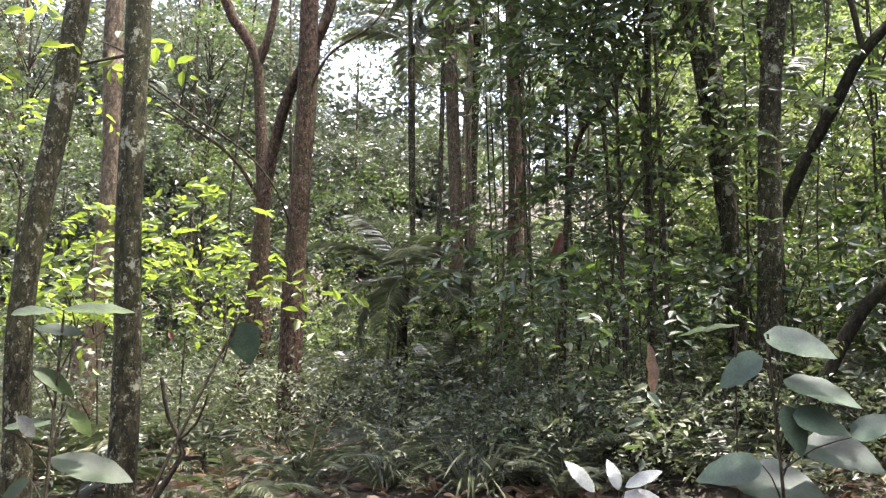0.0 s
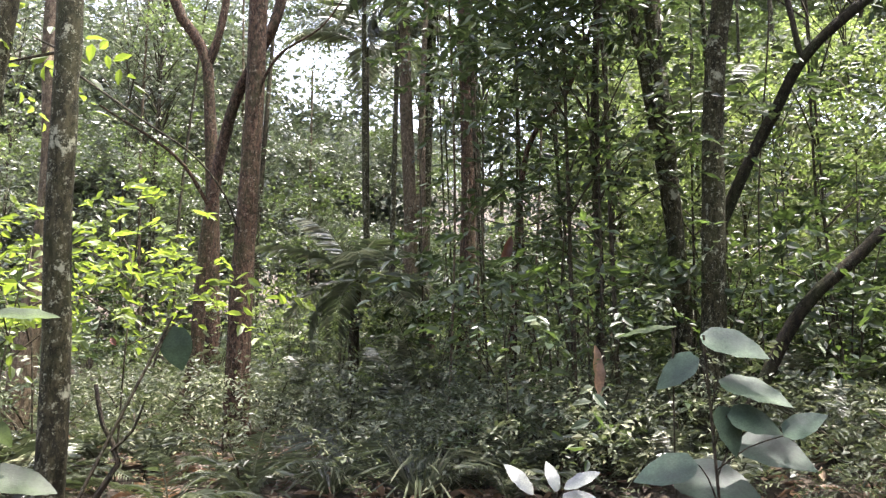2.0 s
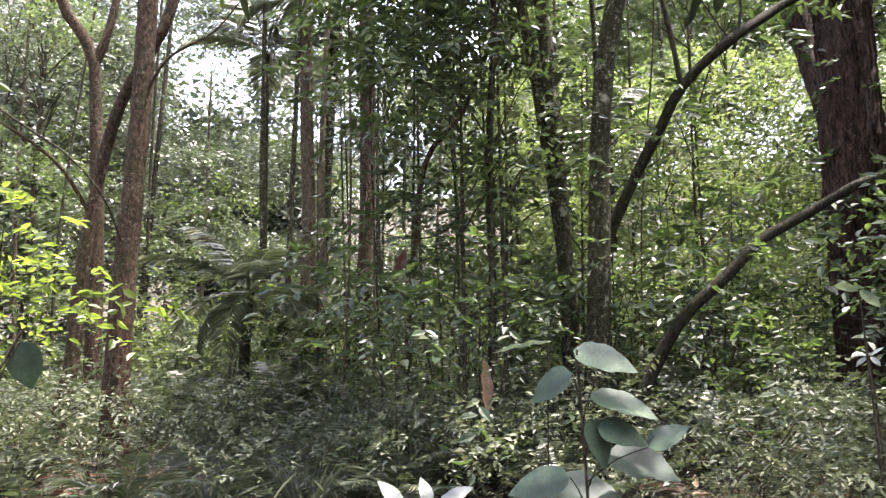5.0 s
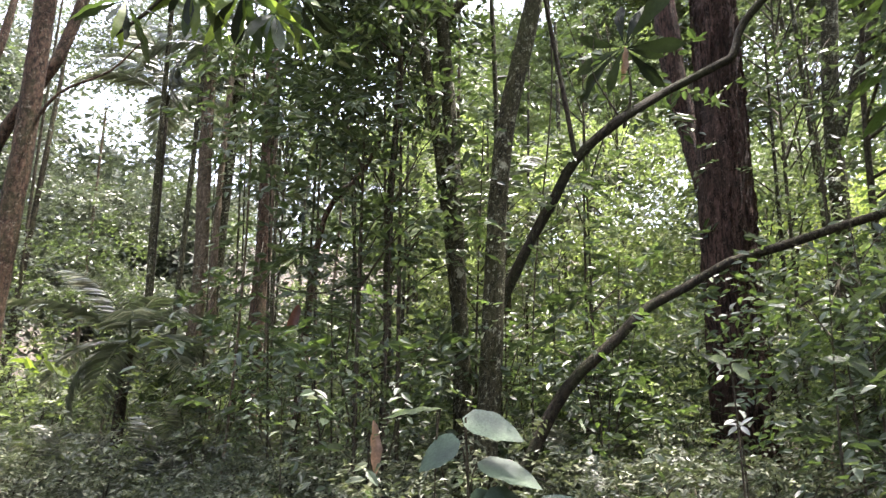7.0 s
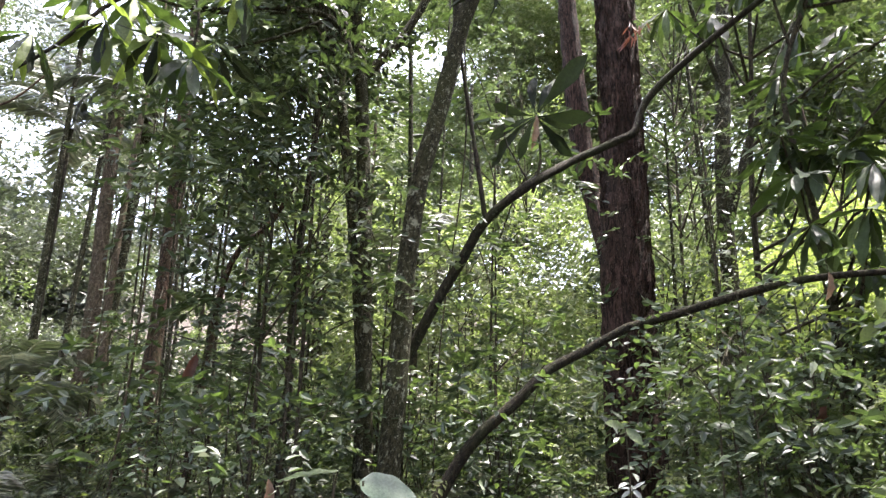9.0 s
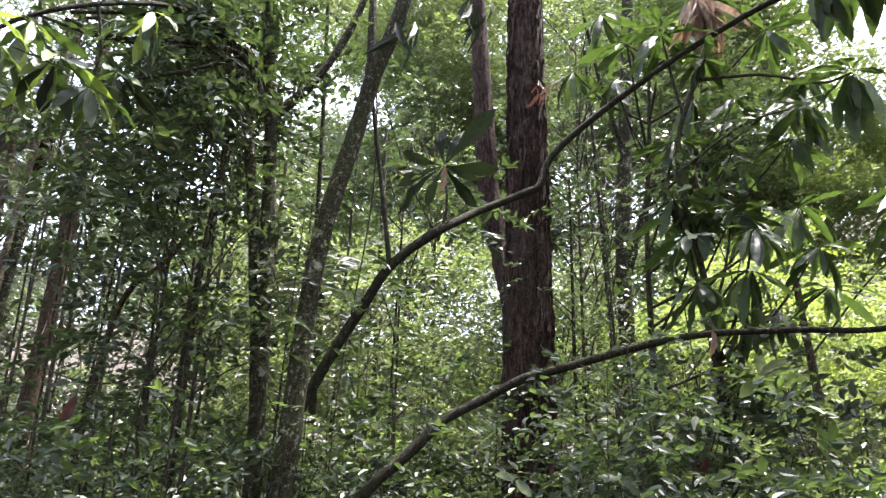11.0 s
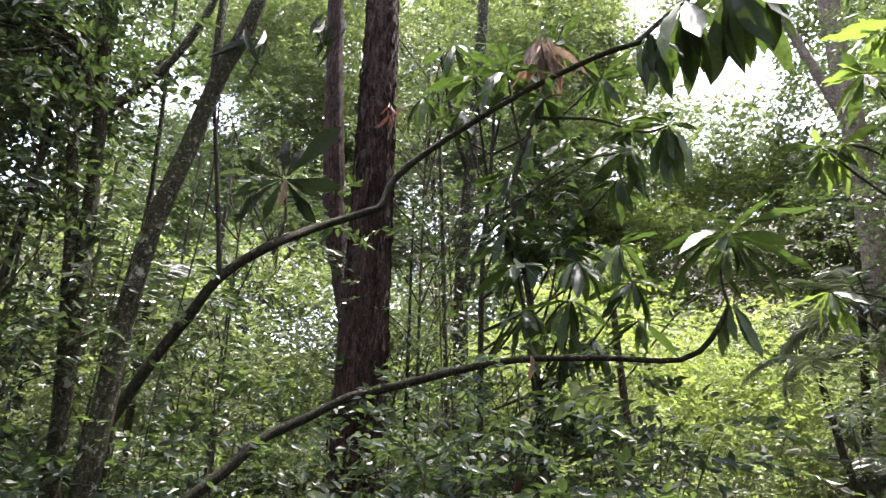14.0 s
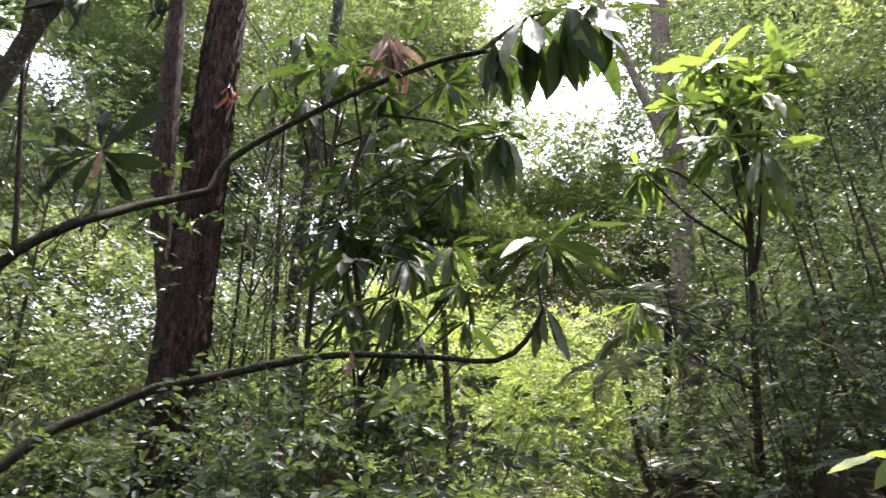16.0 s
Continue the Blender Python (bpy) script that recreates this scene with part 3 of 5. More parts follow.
# thin background poles between the trunks
def poles():
    rng = np.random.default_rng(5)
    for i in range(40):
        az, d = (rng.uniform(-34, 26) if i % 4 else rng.uniform(29, 52)), rng.uniform(8 if i % 4 == 0 else 7, 16)
        if i >= 24:
            az, d = rng.uniform(4, 26), rng.uniform(5.8, 9.5)
        x, y = d * math.sin(radians(az)), d * math.cos(radians(az))
        z = float(ground_z(x, y))
        h, bend = rng.uniform(4.5, 11), rng.normal(0, 0.14, 4)
        r = rng.uniform(0.018, 0.06) * (1 + (d > 11) * 0.5) * (0.5 if i >= 24 else 1)
        tree("pole_tree", "thin straight understorey stem", [(x, y, z), (x + bend[0], y + bend[1] * 0.4, z + h * 0.4), (x + bend[0] + bend[2], y + bend[3] * 0.4, z + h)], r, r * 0.5,
             (BARK_MOTTLED, BARK_PALE, BARK_MOSS, BARK_MOTTLED)[i % 4], (), [((x + bend[0] + bend[2], y, z + h + 0.3), (0.9, 0.9, 0.8), 26)], LEAF_MID, 0.1, sides=6, flare=0.1, seed=100 + i)


poles()


# ---- palms ----
def frond_mesh(name, length, arch, leaflet, pairs, hang, seed, mat=None, slim=0.018):
    """A feather frond that springs along +x and bends over, with leaflets in two rows."""
    rng = np.random.default_rng(seed)
    s = np.linspace(0, 1, 12)
    line = np.stack([length * s * (1 - 0.25 * arch * s), rng.normal(0, 0.02) * s, length * (0.55 * s - arch * s ** 2)], -1)
    v, q = tube(line, 0.016 * length / 1.6, 0.003, 3, 0.2, 0.0)
    t = np.concatenate([q[:, [0, 1, 2]], q[:, [0, 2, 3]]])
    u = np.repeat(np.linspace(0.14, 1.0, pairs), 2)
    foot = np.stack([np.interp(u, s, line[:, k]) for k in range(3)], -1)
    tang = unit(np.stack([np.interp(u, s, np.gradient(line[:, k])) for k in range(3)], -1))
    sign = np.tile([1.0, -1.0], pairs)
    way = unit(tang * 0.55 + np.array([0, 1.0, 0]) * sign[:, None] - np.array([0, 0, 1.0]) * hang * rng.uniform(0.5, 1.4, (len(u), 1)) + rng.normal(0, 0.09, (len(u), 3)))
    size = leaflet * (0.45 + 0.8 * np.sin(np.pi * np.clip(u * 0.9 + 0.08, 0, 1))) * rng.uniform(0.85, 1.1, len(u))
    lv, lt = blades(foot, way, unit(np.array([0, 0, 1.0]) + rng.normal(0, 0.25, (len(u), 3))), size, np.full(len(u), slim * leaflet / 0.4), BLADE_SMALL)
    av, at = joined([(v, t), (lv, lt)])
    return mesh_from(name, av, at, mat or LEAF_PALM, False)


FRONDS = [frond_mesh("frond", 1.7, 0.6, 0.34, 42, 0.15, 1, None, 0.015), frond_mesh("frond", 1.5, 0.85, 0.32, 38, 0.35, 2, None, 0.015), frond_mesh("frond", 1.8, 0.5, 0.36, 44, 0.2, 3, None, 0.015)]
FERNS = [frond_mesh("frond", 0.8, 0.6, 0.13, 30, 0.2, 4, LEAF_PALM, 0.04), frond_mesh("frond", 0.65, 0.75, 0.11, 28, 0.25, 5, LEAF_HERB, 0.035)]


def palm(label, at, line, r0, r1, count, size, bark, seed, tilt=(-25, 40), droop=False):
    root = thing("palm", at, label, "palm")
    b = np.array(at)
    v, q = tube([np.array(p) - b for p in line], r0, r1, 9, 0.1, 0.03, seed, 0.3)
    part("trunk", mesh_from("trunk", v, q, bark), root)
    rng = np.random.default_rng(seed)
    head = np.array(line[-1]) - b
    for i in range(count):
        f = part("frond", FRONDS[i % 3], root)
        f.matrix_local = (Matrix.Translation(head) @ pose(0, 0, 0, rng.uniform(-12, 12), -rng.uniform(*tilt), i * 360 / count + rng.uniform(-14, 14)) @ Matrix.Scale(size * rng.uniform(0.8, 1.1), 4))
    return root


def on_ground(x, y, down=0.0):
    return (x, y, float(ground_z(x, y)) - down)


palm("slim dark palm with a crown of feathery fronds", on_ground(-0.4, 11.0), [on_ground(-0.4, 11.0, 0.1), (-0.41, 10.99, 2.23), (-0.46, 10.99, 3.60), (-0.48, 10.99, 6.50)], 0.05, 0.036, 13, 0.95, BARK_DARK, 31, (-20, 48))
palm("grey-stemmed palm with drooping old fronds", on_ground(0.1, 10.0), [on_ground(0.1, 10.0, 0.1), (0.12, 10.0, 1.86), (0.19, 10.0, 3.42), (0.13, 10.0, 5.22), (0.09, 10.0, 6.9)], 0.1, 0.085, 15, 0.85, BARK_PALE, 32, (-80, 30))
palm("palm with silvery feathery fronds behind the leaning trunks", on_ground(3.6, 7.8), [on_ground(3.6, 7.8, 0.1), (3.62, 7.8, 2.6), (3.6, 7.75, 4.35)], 0.05, 0.04, 13, 0.75, BARK_MOSS, 35, (-45, 45))
palm("short palm with drooping silvery fronds", on_ground(-0.4, 7.21), [on_ground(-0.4, 7.21, 0.1), (-0.4, 7.21, 1.80), (-0.37, 7.21, 2.40)], 0.06, 0.045, 14, 0.68, BARK_MOSS, 36, (-50, 45))
palm("small leaning palm on the hillside", on_ground(8.15, 1.9), [on_ground(8.15, 1.9, 0.1), (8.06, 2.11, 2.41), (8.04, 2.15, 2.81), (8.02, 2.21, 3.47)], 0.045, 0.032, 10, 0.5, BARK_MOSS, 33, (-30, 35))
palm("palm with fronds bent against the pale trunk", on_ground(10.2, 2.6), [on_ground(10.2, 2.6, 0.1), (10.25, 2.4, 3.4), (10.2, 2.2, 4.5)], 0.06, 0.05, 11, 0.8, BARK_MOSS, 34, (-40, 30))


# ---- far woodland ----
GAPS = ((-7.5, 21.6, 1.6), (-3.5, 24.0, 0.8), (-0.6, 19.6, 0.8), (24.6, 33.8, 1.2), (28.4, 31.4, 1.4), (70.0, 33.0, 1.0), (73.5, 35.0, 0.9))  # open sky: azimuth, height angle, half width


def far_woodland():
    rng = np.random.default_rng(7)
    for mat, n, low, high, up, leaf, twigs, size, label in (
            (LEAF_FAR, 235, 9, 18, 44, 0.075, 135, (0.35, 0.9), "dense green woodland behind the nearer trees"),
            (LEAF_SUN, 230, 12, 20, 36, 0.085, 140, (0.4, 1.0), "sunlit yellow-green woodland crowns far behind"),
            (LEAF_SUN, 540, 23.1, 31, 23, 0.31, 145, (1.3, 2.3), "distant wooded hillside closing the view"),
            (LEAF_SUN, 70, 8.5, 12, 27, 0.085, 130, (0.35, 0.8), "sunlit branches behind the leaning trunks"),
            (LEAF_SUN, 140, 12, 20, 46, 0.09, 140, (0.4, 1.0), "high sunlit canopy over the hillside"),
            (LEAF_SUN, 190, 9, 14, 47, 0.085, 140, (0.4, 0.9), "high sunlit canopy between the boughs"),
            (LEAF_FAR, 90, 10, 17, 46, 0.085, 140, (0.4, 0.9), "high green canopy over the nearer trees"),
            (LEAF_SUN_GLADE, 85, 10, 13.5, 19, 0.075, 130, (0.4, 0.8), "sunlit thicket on the floor of the glade"),
            (LEAF_SUN_GLADE, 110, 22, 30, 33, 0.17, 150, (1.0, 2.0), "sunlit crowns on the ridge above the glade"),
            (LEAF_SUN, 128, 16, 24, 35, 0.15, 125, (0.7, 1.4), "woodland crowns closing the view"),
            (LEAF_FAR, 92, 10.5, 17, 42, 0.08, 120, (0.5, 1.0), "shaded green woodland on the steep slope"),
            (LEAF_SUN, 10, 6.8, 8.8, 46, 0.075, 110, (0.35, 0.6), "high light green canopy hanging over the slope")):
        pieces, hazy = [], []
        while len(pieces) + len(hazy) < n:
            az, d, el = rng.uniform(-42, 98), rng.uniform(low, high), rng.uniform(-4, up)
            if "leaning" in label:
                az, el = rng.uniform(17, 37), rng.uniform(3, up)
            if mat is LEAF_SUN and az < -10 and d < 23 and "closing" not in label and rng.random() < 0.6:
                continue
            if d > 23:
                az = rng.uniform(16, 98) if rng.random() < 0.74 else rng.uniform(-42, 16)
                el = rng.uniform(-2, up + (20 if az > 20 else 0))
            if "high" in label:
                az, el = (rng.uniform(24, 62), rng.uniform(28, up)) if "between" in label else (rng.uniform(16, 98), rng.uniform(21, up))
            if "ridge" in label:
                az, el = rng.uniform(57, 77), rng.uniform(8, up)
            if "glade" in label and "thicket" in label:
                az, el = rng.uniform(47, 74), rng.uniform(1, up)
            if "closing the view" in label and d < 24:
                az, el = rng.uniform(-40, 0), rng.uniform(8, up)
            if az < 15 and el > 37:
                continue
            if "distant" in label and 60 < az < 76 and el > 9 and rng.random() < 0.6:
                continue
            if -15 < az < 5 and el > 14 and d < 12.5:
                continue
            glade = mat is LEAF_SUN and az < 73 and d > 14
            if 9 < d < 23 and 62 < az < 79 and el > 17 and not glade:
                continue
            if mat is LEAF_FAR and d < 23 and 14 < az < 42 and el > 3 and rng.random() > 0.35:
                continue
            if mat is LEAF_FAR and d < 23 and 20 < az < 48 and el > 23:
                continue
            if "slope" in label:
                az, el = (rng.uniform(91, 99), rng.uniform(29, 44)) if "canopy" in label else (rng.uniform(78, 98), rng.uniform(2, up))
            if 69 < az < 83.5 and 9 < d < 13 and "thicket" not in label:
                continue
            if 50 < az < 74 and mat is LEAF_FAR and d < 23:
                continue
            grow = 2.1 if az > 18 and el > 22 and d < 23 and "slope" not in label else 1.0
            d, rad = d * grow, grow * rng.uniform(*size)
            wide = math.degrees(rad / d)
            if any(math.hypot((az - a) * math.cos(radians(el)), el - e) < g + wide * 0.45 for a, e, g in GAPS):
                continue
            x, y = d * math.sin(radians(az)), d * math.cos(radians(az))
            z = max(d * math.tan(radians(el)) + 1.6, float(ground_z(x, y)) + 0.4)
            at, way = cloud(rng, (x, y, z), (rad, rad, rad * 0.5), twigs)
            chips = sprays(rng, at, way, 6, leaf * 3.2 * grow, leaf * grow, 0.6, 0.4, BLADE_CHIP, 0.5, 1.0 if d > 23 else 0.55)
            # far crowns on the left get the haze-tinted leaf colour
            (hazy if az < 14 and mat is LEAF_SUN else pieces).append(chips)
        for some, look_of, words in ((pieces, mat, label), (hazy, LEAF_HAZE, "woodland far behind the trunks, tinted blue-green for haze")):
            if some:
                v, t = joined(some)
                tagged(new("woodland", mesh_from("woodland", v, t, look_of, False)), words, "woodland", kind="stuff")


far_woodland()


def woodland_behind():
    """Unseen forest added on the other side of the trail, to close the place and hold back sky light."""
    rng = np.random.default_rng(88)
    pieces = []
    for i in range(46):
        az, d = radians(rng.uniform(112, 312)), rng.uniform(9, 15)
        x, y = d * math.sin(az), d * math.cos(az)
        rad = rng.uniform(1.2, 2.2)
        at, way = cloud(rng, (x, y, float(ground_z(x, y)) + rng.uniform(0.8, 6.0)), (rad, rad, rad * 0.6), 90)
        pieces.append(sprays(rng, at, way, 6, 0.7, 0.24, 0.6, 0.4, BLADE_CHIP, 0.5, 0.6))
    v, t = joined(pieces)
    tagged(new("woodland", mesh_from("woodland", v, t, LEAF_FAR, False)), "unseen green woodland added on the other side of the trail", "woodland", kind="stuff")


woodland_behind()


# ---- understorey ----
PLANTS = {
    "fine": ("shrub", 1.1, 0.65, 165, 0.048, LEAF_MID, "dense understorey shrub with small glossy leaves"),
    "herb": ("herb", 0.34, 0.5, 90, 0.044, LEAF_HERB, "low pale green herb on the forest floor"),
    "low": ("shrub", 0.5, 0.75, 150, 0.042, LEAF_HERB, "low spreading shrub with pale feathery leaves"),
    "broad": ("shrub", 1.5, 0.7, 60, 0.1, LEAF_DARK, "dark green shrub with broad drooping leaves"),
    "tall": ("sapling", 3.2, 0.8, 120, 0.075, LEAF_MID, "tall thin sapling with open sprays of leaves"),
    # part of the sunlight on these shrubs is their lighter leaf colour
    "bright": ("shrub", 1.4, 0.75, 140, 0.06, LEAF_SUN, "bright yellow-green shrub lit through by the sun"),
    "crest": ("sapling", 2.1, 1.0, 46, 0.1, LEAF_LIME, "slim sapling topped with bright yellow-green leaves"),
    "leafy": ("sapling", 2.5, 0.6, 34, 0.095, LEAF_GLOSS, "broad-leaved sapling with glossy oval leaves"),
    "bush": ("shrub", 1.5, 0.75, 34, 0.085, LEAF_GLOSS, "bushy shrub with large glossy oval leaves"),
    "screen": ("sapling", 4.3, 0.8, 62, 0.11, LEAF_DARK, "tall sapling with tiers of dark oval leaves"),
    # pillars wear the haze-tinted leaf, as they stand far back
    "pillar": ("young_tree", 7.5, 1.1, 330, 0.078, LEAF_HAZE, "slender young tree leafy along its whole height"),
    "light_pillar": ("young_tree", 7.5, 1.1, 300, 0.078, LEAF_MID, "slender young tree with fresh green leaves"),
    "curtain": ("young_tree", 5.6, 0.75, 120, 0.085, LEAF_DARK, "dark-leaved young tree hung with dense foliage"),
}


def plant(kind, seed):
    """One plant with its foot at the origin."""
    rng = np.random.default_rng(seed)
    name, h, wide, n, leaf, mat, label = PLANTS[kind]
    root = thing(name, (0, 0, 0), label, name.replace("_", " "), kind + " plants of the understorey")
    high = h > 2
    lone = high or kind == "herb"
    for i in range(1 if lone else 4):
        a = rng.uniform(0, 6.28)
        r = wide * rng.uniform(0.3, 0.7) * (0.3 if high else 1)
        end = np.array([math.cos(a) * r, math.sin(a) * r, h * rng.uniform(0.8, 1)])
        v, q = tube([(0, 0, -0.1), end * (0.35, 0.35, 0.5), end], 0.006 + 0.0024 * h, 0.004, 5, 0.25, 0.04, seed + i)
        part("stem", mesh_from("stem", v, q, TWIG), root)
    low = 0.6 if kind == "crest" else 0.22 if high else 0.2
    tufts = max(6, n // 9)
    tz = h * (low + (1.0 - low) * rng.random(tufts) ** (0.9 if high else 0.7))
    ta = np.arange(tufts) * 2.4 + rng.uniform(0, 1.2, tufts)
    reach = wide * (0.35 + 0.65 * rng.random(tufts)) * (0.7 + 0.4 * np.sin(tz / h * 2.6))
    tip = np.stack([np.cos(ta) * reach, np.sin(ta) * reach, tz], -1)
    for k in range(tufts):
        if high:
            on = end * (tz[k] * 0.82 / end[2])
            v, q = tube([on, on * 0.5 + tip[k] * (0.5, 0.5, 0.53), tip[k]], 0.004 + 0.001 * h, 0.003, 4, 0.3, 0.05, k)
            part("branch", mesh_from("branch", v, q, TWIG), root)
    of = rng.integers(0, tufts, n)
    girth = 0.16 + 0.12 * wide
    at = tip[of] + rng.normal(0, 1, (n, 3)) * np.array([girth, girth, girth * 0.4])
    a = ta[of] + rng.normal(0, 0.9, n)
    way = np.stack([np.cos(a), np.sin(a), rng.uniform(-0.3, 0.4, n)], -1) + rng.normal(0, 0.4, (n, 3))
    v, t = sprays(rng, at, way, 8, leaf * 3.2, leaf, 0.3 if kind in ("fine", "herb") else 0.5, 0.45, BLADE_CHIP if "pillar" in kind else BLADE_MID if kind in ("broad", "curtain", "leafy", "bush", "screen", "crest") else BLADE_SMALL, 0.5, 0.9 if high else 0.55)
    part("foliage", mesh_from("foliage", v, t, mat, False), root, kind="stuff")
    return root


MADE = {}


def plant_at(kind, x, y, turn, scale):
    """Sets a plant of that kind on the ground: the first three of a kind are built, the rest are copies."""
    m = Matrix.Translation(on_ground(x, y)) @ pose(0, 0, 0, 0, 0, turn) @ Matrix.Scale(scale, 4)
    kinds = MADE.setdefault(kind, [])
    if len(kinds) < 3:
        root = plant(kind, 300 + 17 * len(kinds) + 5 * len(MADE))
        kinds.append(root)
    else:
        root = copy_thing(kinds[int(turn * 7) % 3], Matrix.Identity(4))
    root.matrix_basis = m
    return root


def understorey():
    rng = np.random.default_rng(21)
    for kind, count, az0, az1, d0, d1 in (("fine", 52, -36, 92, 4.6, 13), ("herb", 90, -36, 50, 3.8, 9), ("low", 26, -30, 24, 4.3, 8.5), ("broad", 16, -36, 92, 5.0, 11), ("broad", 22, 4, 76, 4.8, 8), ("tall", 20, -36, 92, 6.0, 13),
                                         ("bush", 9, 17, 37, 4.9, 7.6), ("bush", 10, 50, 64, 4.6, 7.0), ("bush", 5, 2, 17, 4.8, 6.6), ("bright", 24, -20, 37, 6.6, 11), ("bright", 46, 38, 84, 5.2, 13), ("pillar", 14, -36, 8, 8.5, 14), ("light_pillar", 16, 12, 66, 8, 14), ("curtain", 4, 9, 18, 4.8, 6.2), ("curtain", 4, 84, 98, 8.0, 11), ("fine", 14, 80, 98, 6.5, 13), ("broad", 12, 80, 98, 6.0, 11),
                                         ("low", 12, 30, 50, 4.2, 7.4), ("herb", 16, 32, 50, 3.8, 7.0), ("screen", 5, 48, 60, 6.4, 8.4), ("screen", 4, 27, 34, 6.4, 8.4), ("screen", 3, 2, 14, 6.4, 8.0)):
        for i in range(count):
            az, d = rng.uniform(az0, az1), math.sqrt(rng.uniform(d0 * d0, d1 * d1))
            turn, scale = rng.uniform(0, 360), rng.uniform(0.7, 1.25)
            if -22 < az < 2 and d < 7.5 and kind in ("fine", "broad", "tall"):
                continue
            if 50 < az < 74 and d > 6 and kind in ("broad", "tall", "pillar", "light_pillar", "curtain"):
                continue
            if 35 < az < 47 and d < 7.8 and kind not in ("herb", "low"):
                continue
            if -5 < az < 9 and d < 7.2 and kind in ("bush", "broad", "tall", "fine", "screen"):
                continue
            if 18.5 < az < 36 and d < 5.7 and kind not in ("herb", "low"):
                continue
            if "pillar" in kind and -15 < az < 4:
                continue
            if "pillar" in kind and (abs(az - 67) < 7 or abs(az - 28) < 4 or abs(az + 8) < 7):
                continue
            if 72 < az < 82 and d < 11 and kind not in ("herb", "curtain"):
                continue
            if 82 <= az < 95 and kind in ("fine", "bright") and rng.random() < 0.5:
                continue
            plant_at(kind, d * math.sin(radians(az)), d * math.cos(radians(az)), turn, scale)
    for az, d, scale in ((-27.5, 4.4, 0.72), (-24.5, 4.9, 0.78), (-19.5, 4.9, 0.8)):
        plant_at("crest", d * math.sin(radians(az)), d * math.cos(radians(az)), az * 11 % 360, scale)
    for az, d, scale in ((47.5, 4.7, 0.78), (50.5, 4.9, 0.86), (53.5, 5.3, 0.85), (54, 6.0, 0.9), (33, 6.4, 0.9), (27, 6.8, 0.9), (32, 6.0, 0.8), (50, 5.7, 0.8),
                         (9, 4.6, 0.55), (14, 4.6, 0.52), (16, 5.6, 0.7)):
        plant_at("leafy", d * math.sin(radians(az)), d * math.cos(radians(az)), az * 23 % 360, scale)


understorey()


def tussock(at, size, seed, mat, label):
    """A tuft of long narrow blades that arch out of one foot."""
    rng = np.random.default_rng(seed)
    root = thing("tussock", at, label, "tussock", "grassy tufts on the bank")
    n = 90
    a = rng.uniform(0, 6.28, n)
    up = rng.uniform(0.5, 2.2, n)
    way = unit(np.stack([np.cos(a), np.sin(a), up], -1))
    size = size * rng.uniform(0.5, 1.0, n)
    foot = np.stack([np.cos(a), np.sin(a), 0 * a], -1) * 0.04
    v1, t1 = blades(foot, way, np.tile([0.1, 0.2, 1.0], (n, 1)), size * 0.6, np.full(n, 0.018), BLADE_GRASS)
    bend = unit(way + np.array([0, 0, -0.9]))
    v2, t2 = blades(foot + way * (size * 0.52)[:, None], bend, np.tile([0.1, 0.2, 1.0], (n, 1)), size * 0.55, np.full(n, 0.016), BLADE_GRASS)
    v, t = joined([(v1, t1), (v2, t2)])
    part("foliage", mesh_from("foliage", v, t, mat, False), root, kind="stuff")


def tussocks():
    rng = np.random.default_rng(63)
    for i in range(18):
        az, d = rng.uniform(-6, 24), rng.uniform(4.4, 8.5)
        tussock(on_ground(d * math.sin(radians(az)), d * math.cos(radians(az))), rng.uniform(0.35, 0.7), i, LEAF_PALM, "tuft of long narrow arching green leaves")
    # sunshine on this tuft comes from its whitened blade colour
    tussock(on_ground(-0.28, 5.2), 0.75, 90, LEAF_GLARE, "pale sunlit tuft of narrow leaves")


tussocks()


def fern(at, seed):
    root = thing("fern", at, "arching green fern on the forest floor", "fern", "ferns on the bank")
    rng = np.random.default_rng(seed)
    n = int(rng.integers(6, 10))
    for i in range(n):
        f = part("frond", FERNS[i % 2], root)
        f.matrix_local = pose(0, 0, 0, rng.uniform(-10, 10), -rng.uniform(15, 55), i * 360 / n + rng.uniform(-15, 15)) @ Matrix.Scale(rng.uniform(0.55, 0.95), 4)


def ferns():
    rng = np.random.default_rng(44)
    for i in range(74):
        az, d = (rng.uniform(-34, 48), rng.uniform(3.8, 8.5)) if i < 46 else (rng.uniform(78, 97), rng.uniform(5.5, 10))
        fern(on_ground(d * math.sin(radians(az)), d * math.cos(radians(az))), i)


ferns()


def leaf_litter():
    rng = np.random.default_rng(9)
    n = 11000
    az, d = np.radians(np.where(np.arange(n) < 9000, rng.uniform(-40, 95, n), rng.uniform(95, 320, n))), np.sqrt(rng.uniform(np.where(np.arange(n) < 9000, 1.5 ** 2, 0.1), 10 ** 2, n))
    x, y = d * np.sin(az), d * np.cos(az)
    at = np.stack([x, y, ground_z(x, y) + 0.012 + rng.random(n) * 0.02], -1)
    way = unit(np.concatenate([rng.normal(size=(n, 2)), rng.normal(0, 0.18, (n, 1))], 1))
    size = rng.uniform(0.07, 0.2, n)
    v, t = blades(at, way, unit(np.array([0, 0, 1.0]) + rng.normal(0, 0.35, (n, 3))), size, size * 0.42, BLADE_MID)
    tagged(new("leaf_litter", mesh_from("leaf_litter", v, t, LEAF_DEAD, False)), "dry brown fallen leaves scattered over the soil", "leaf litter", kind="stuff")


leaf_litter()


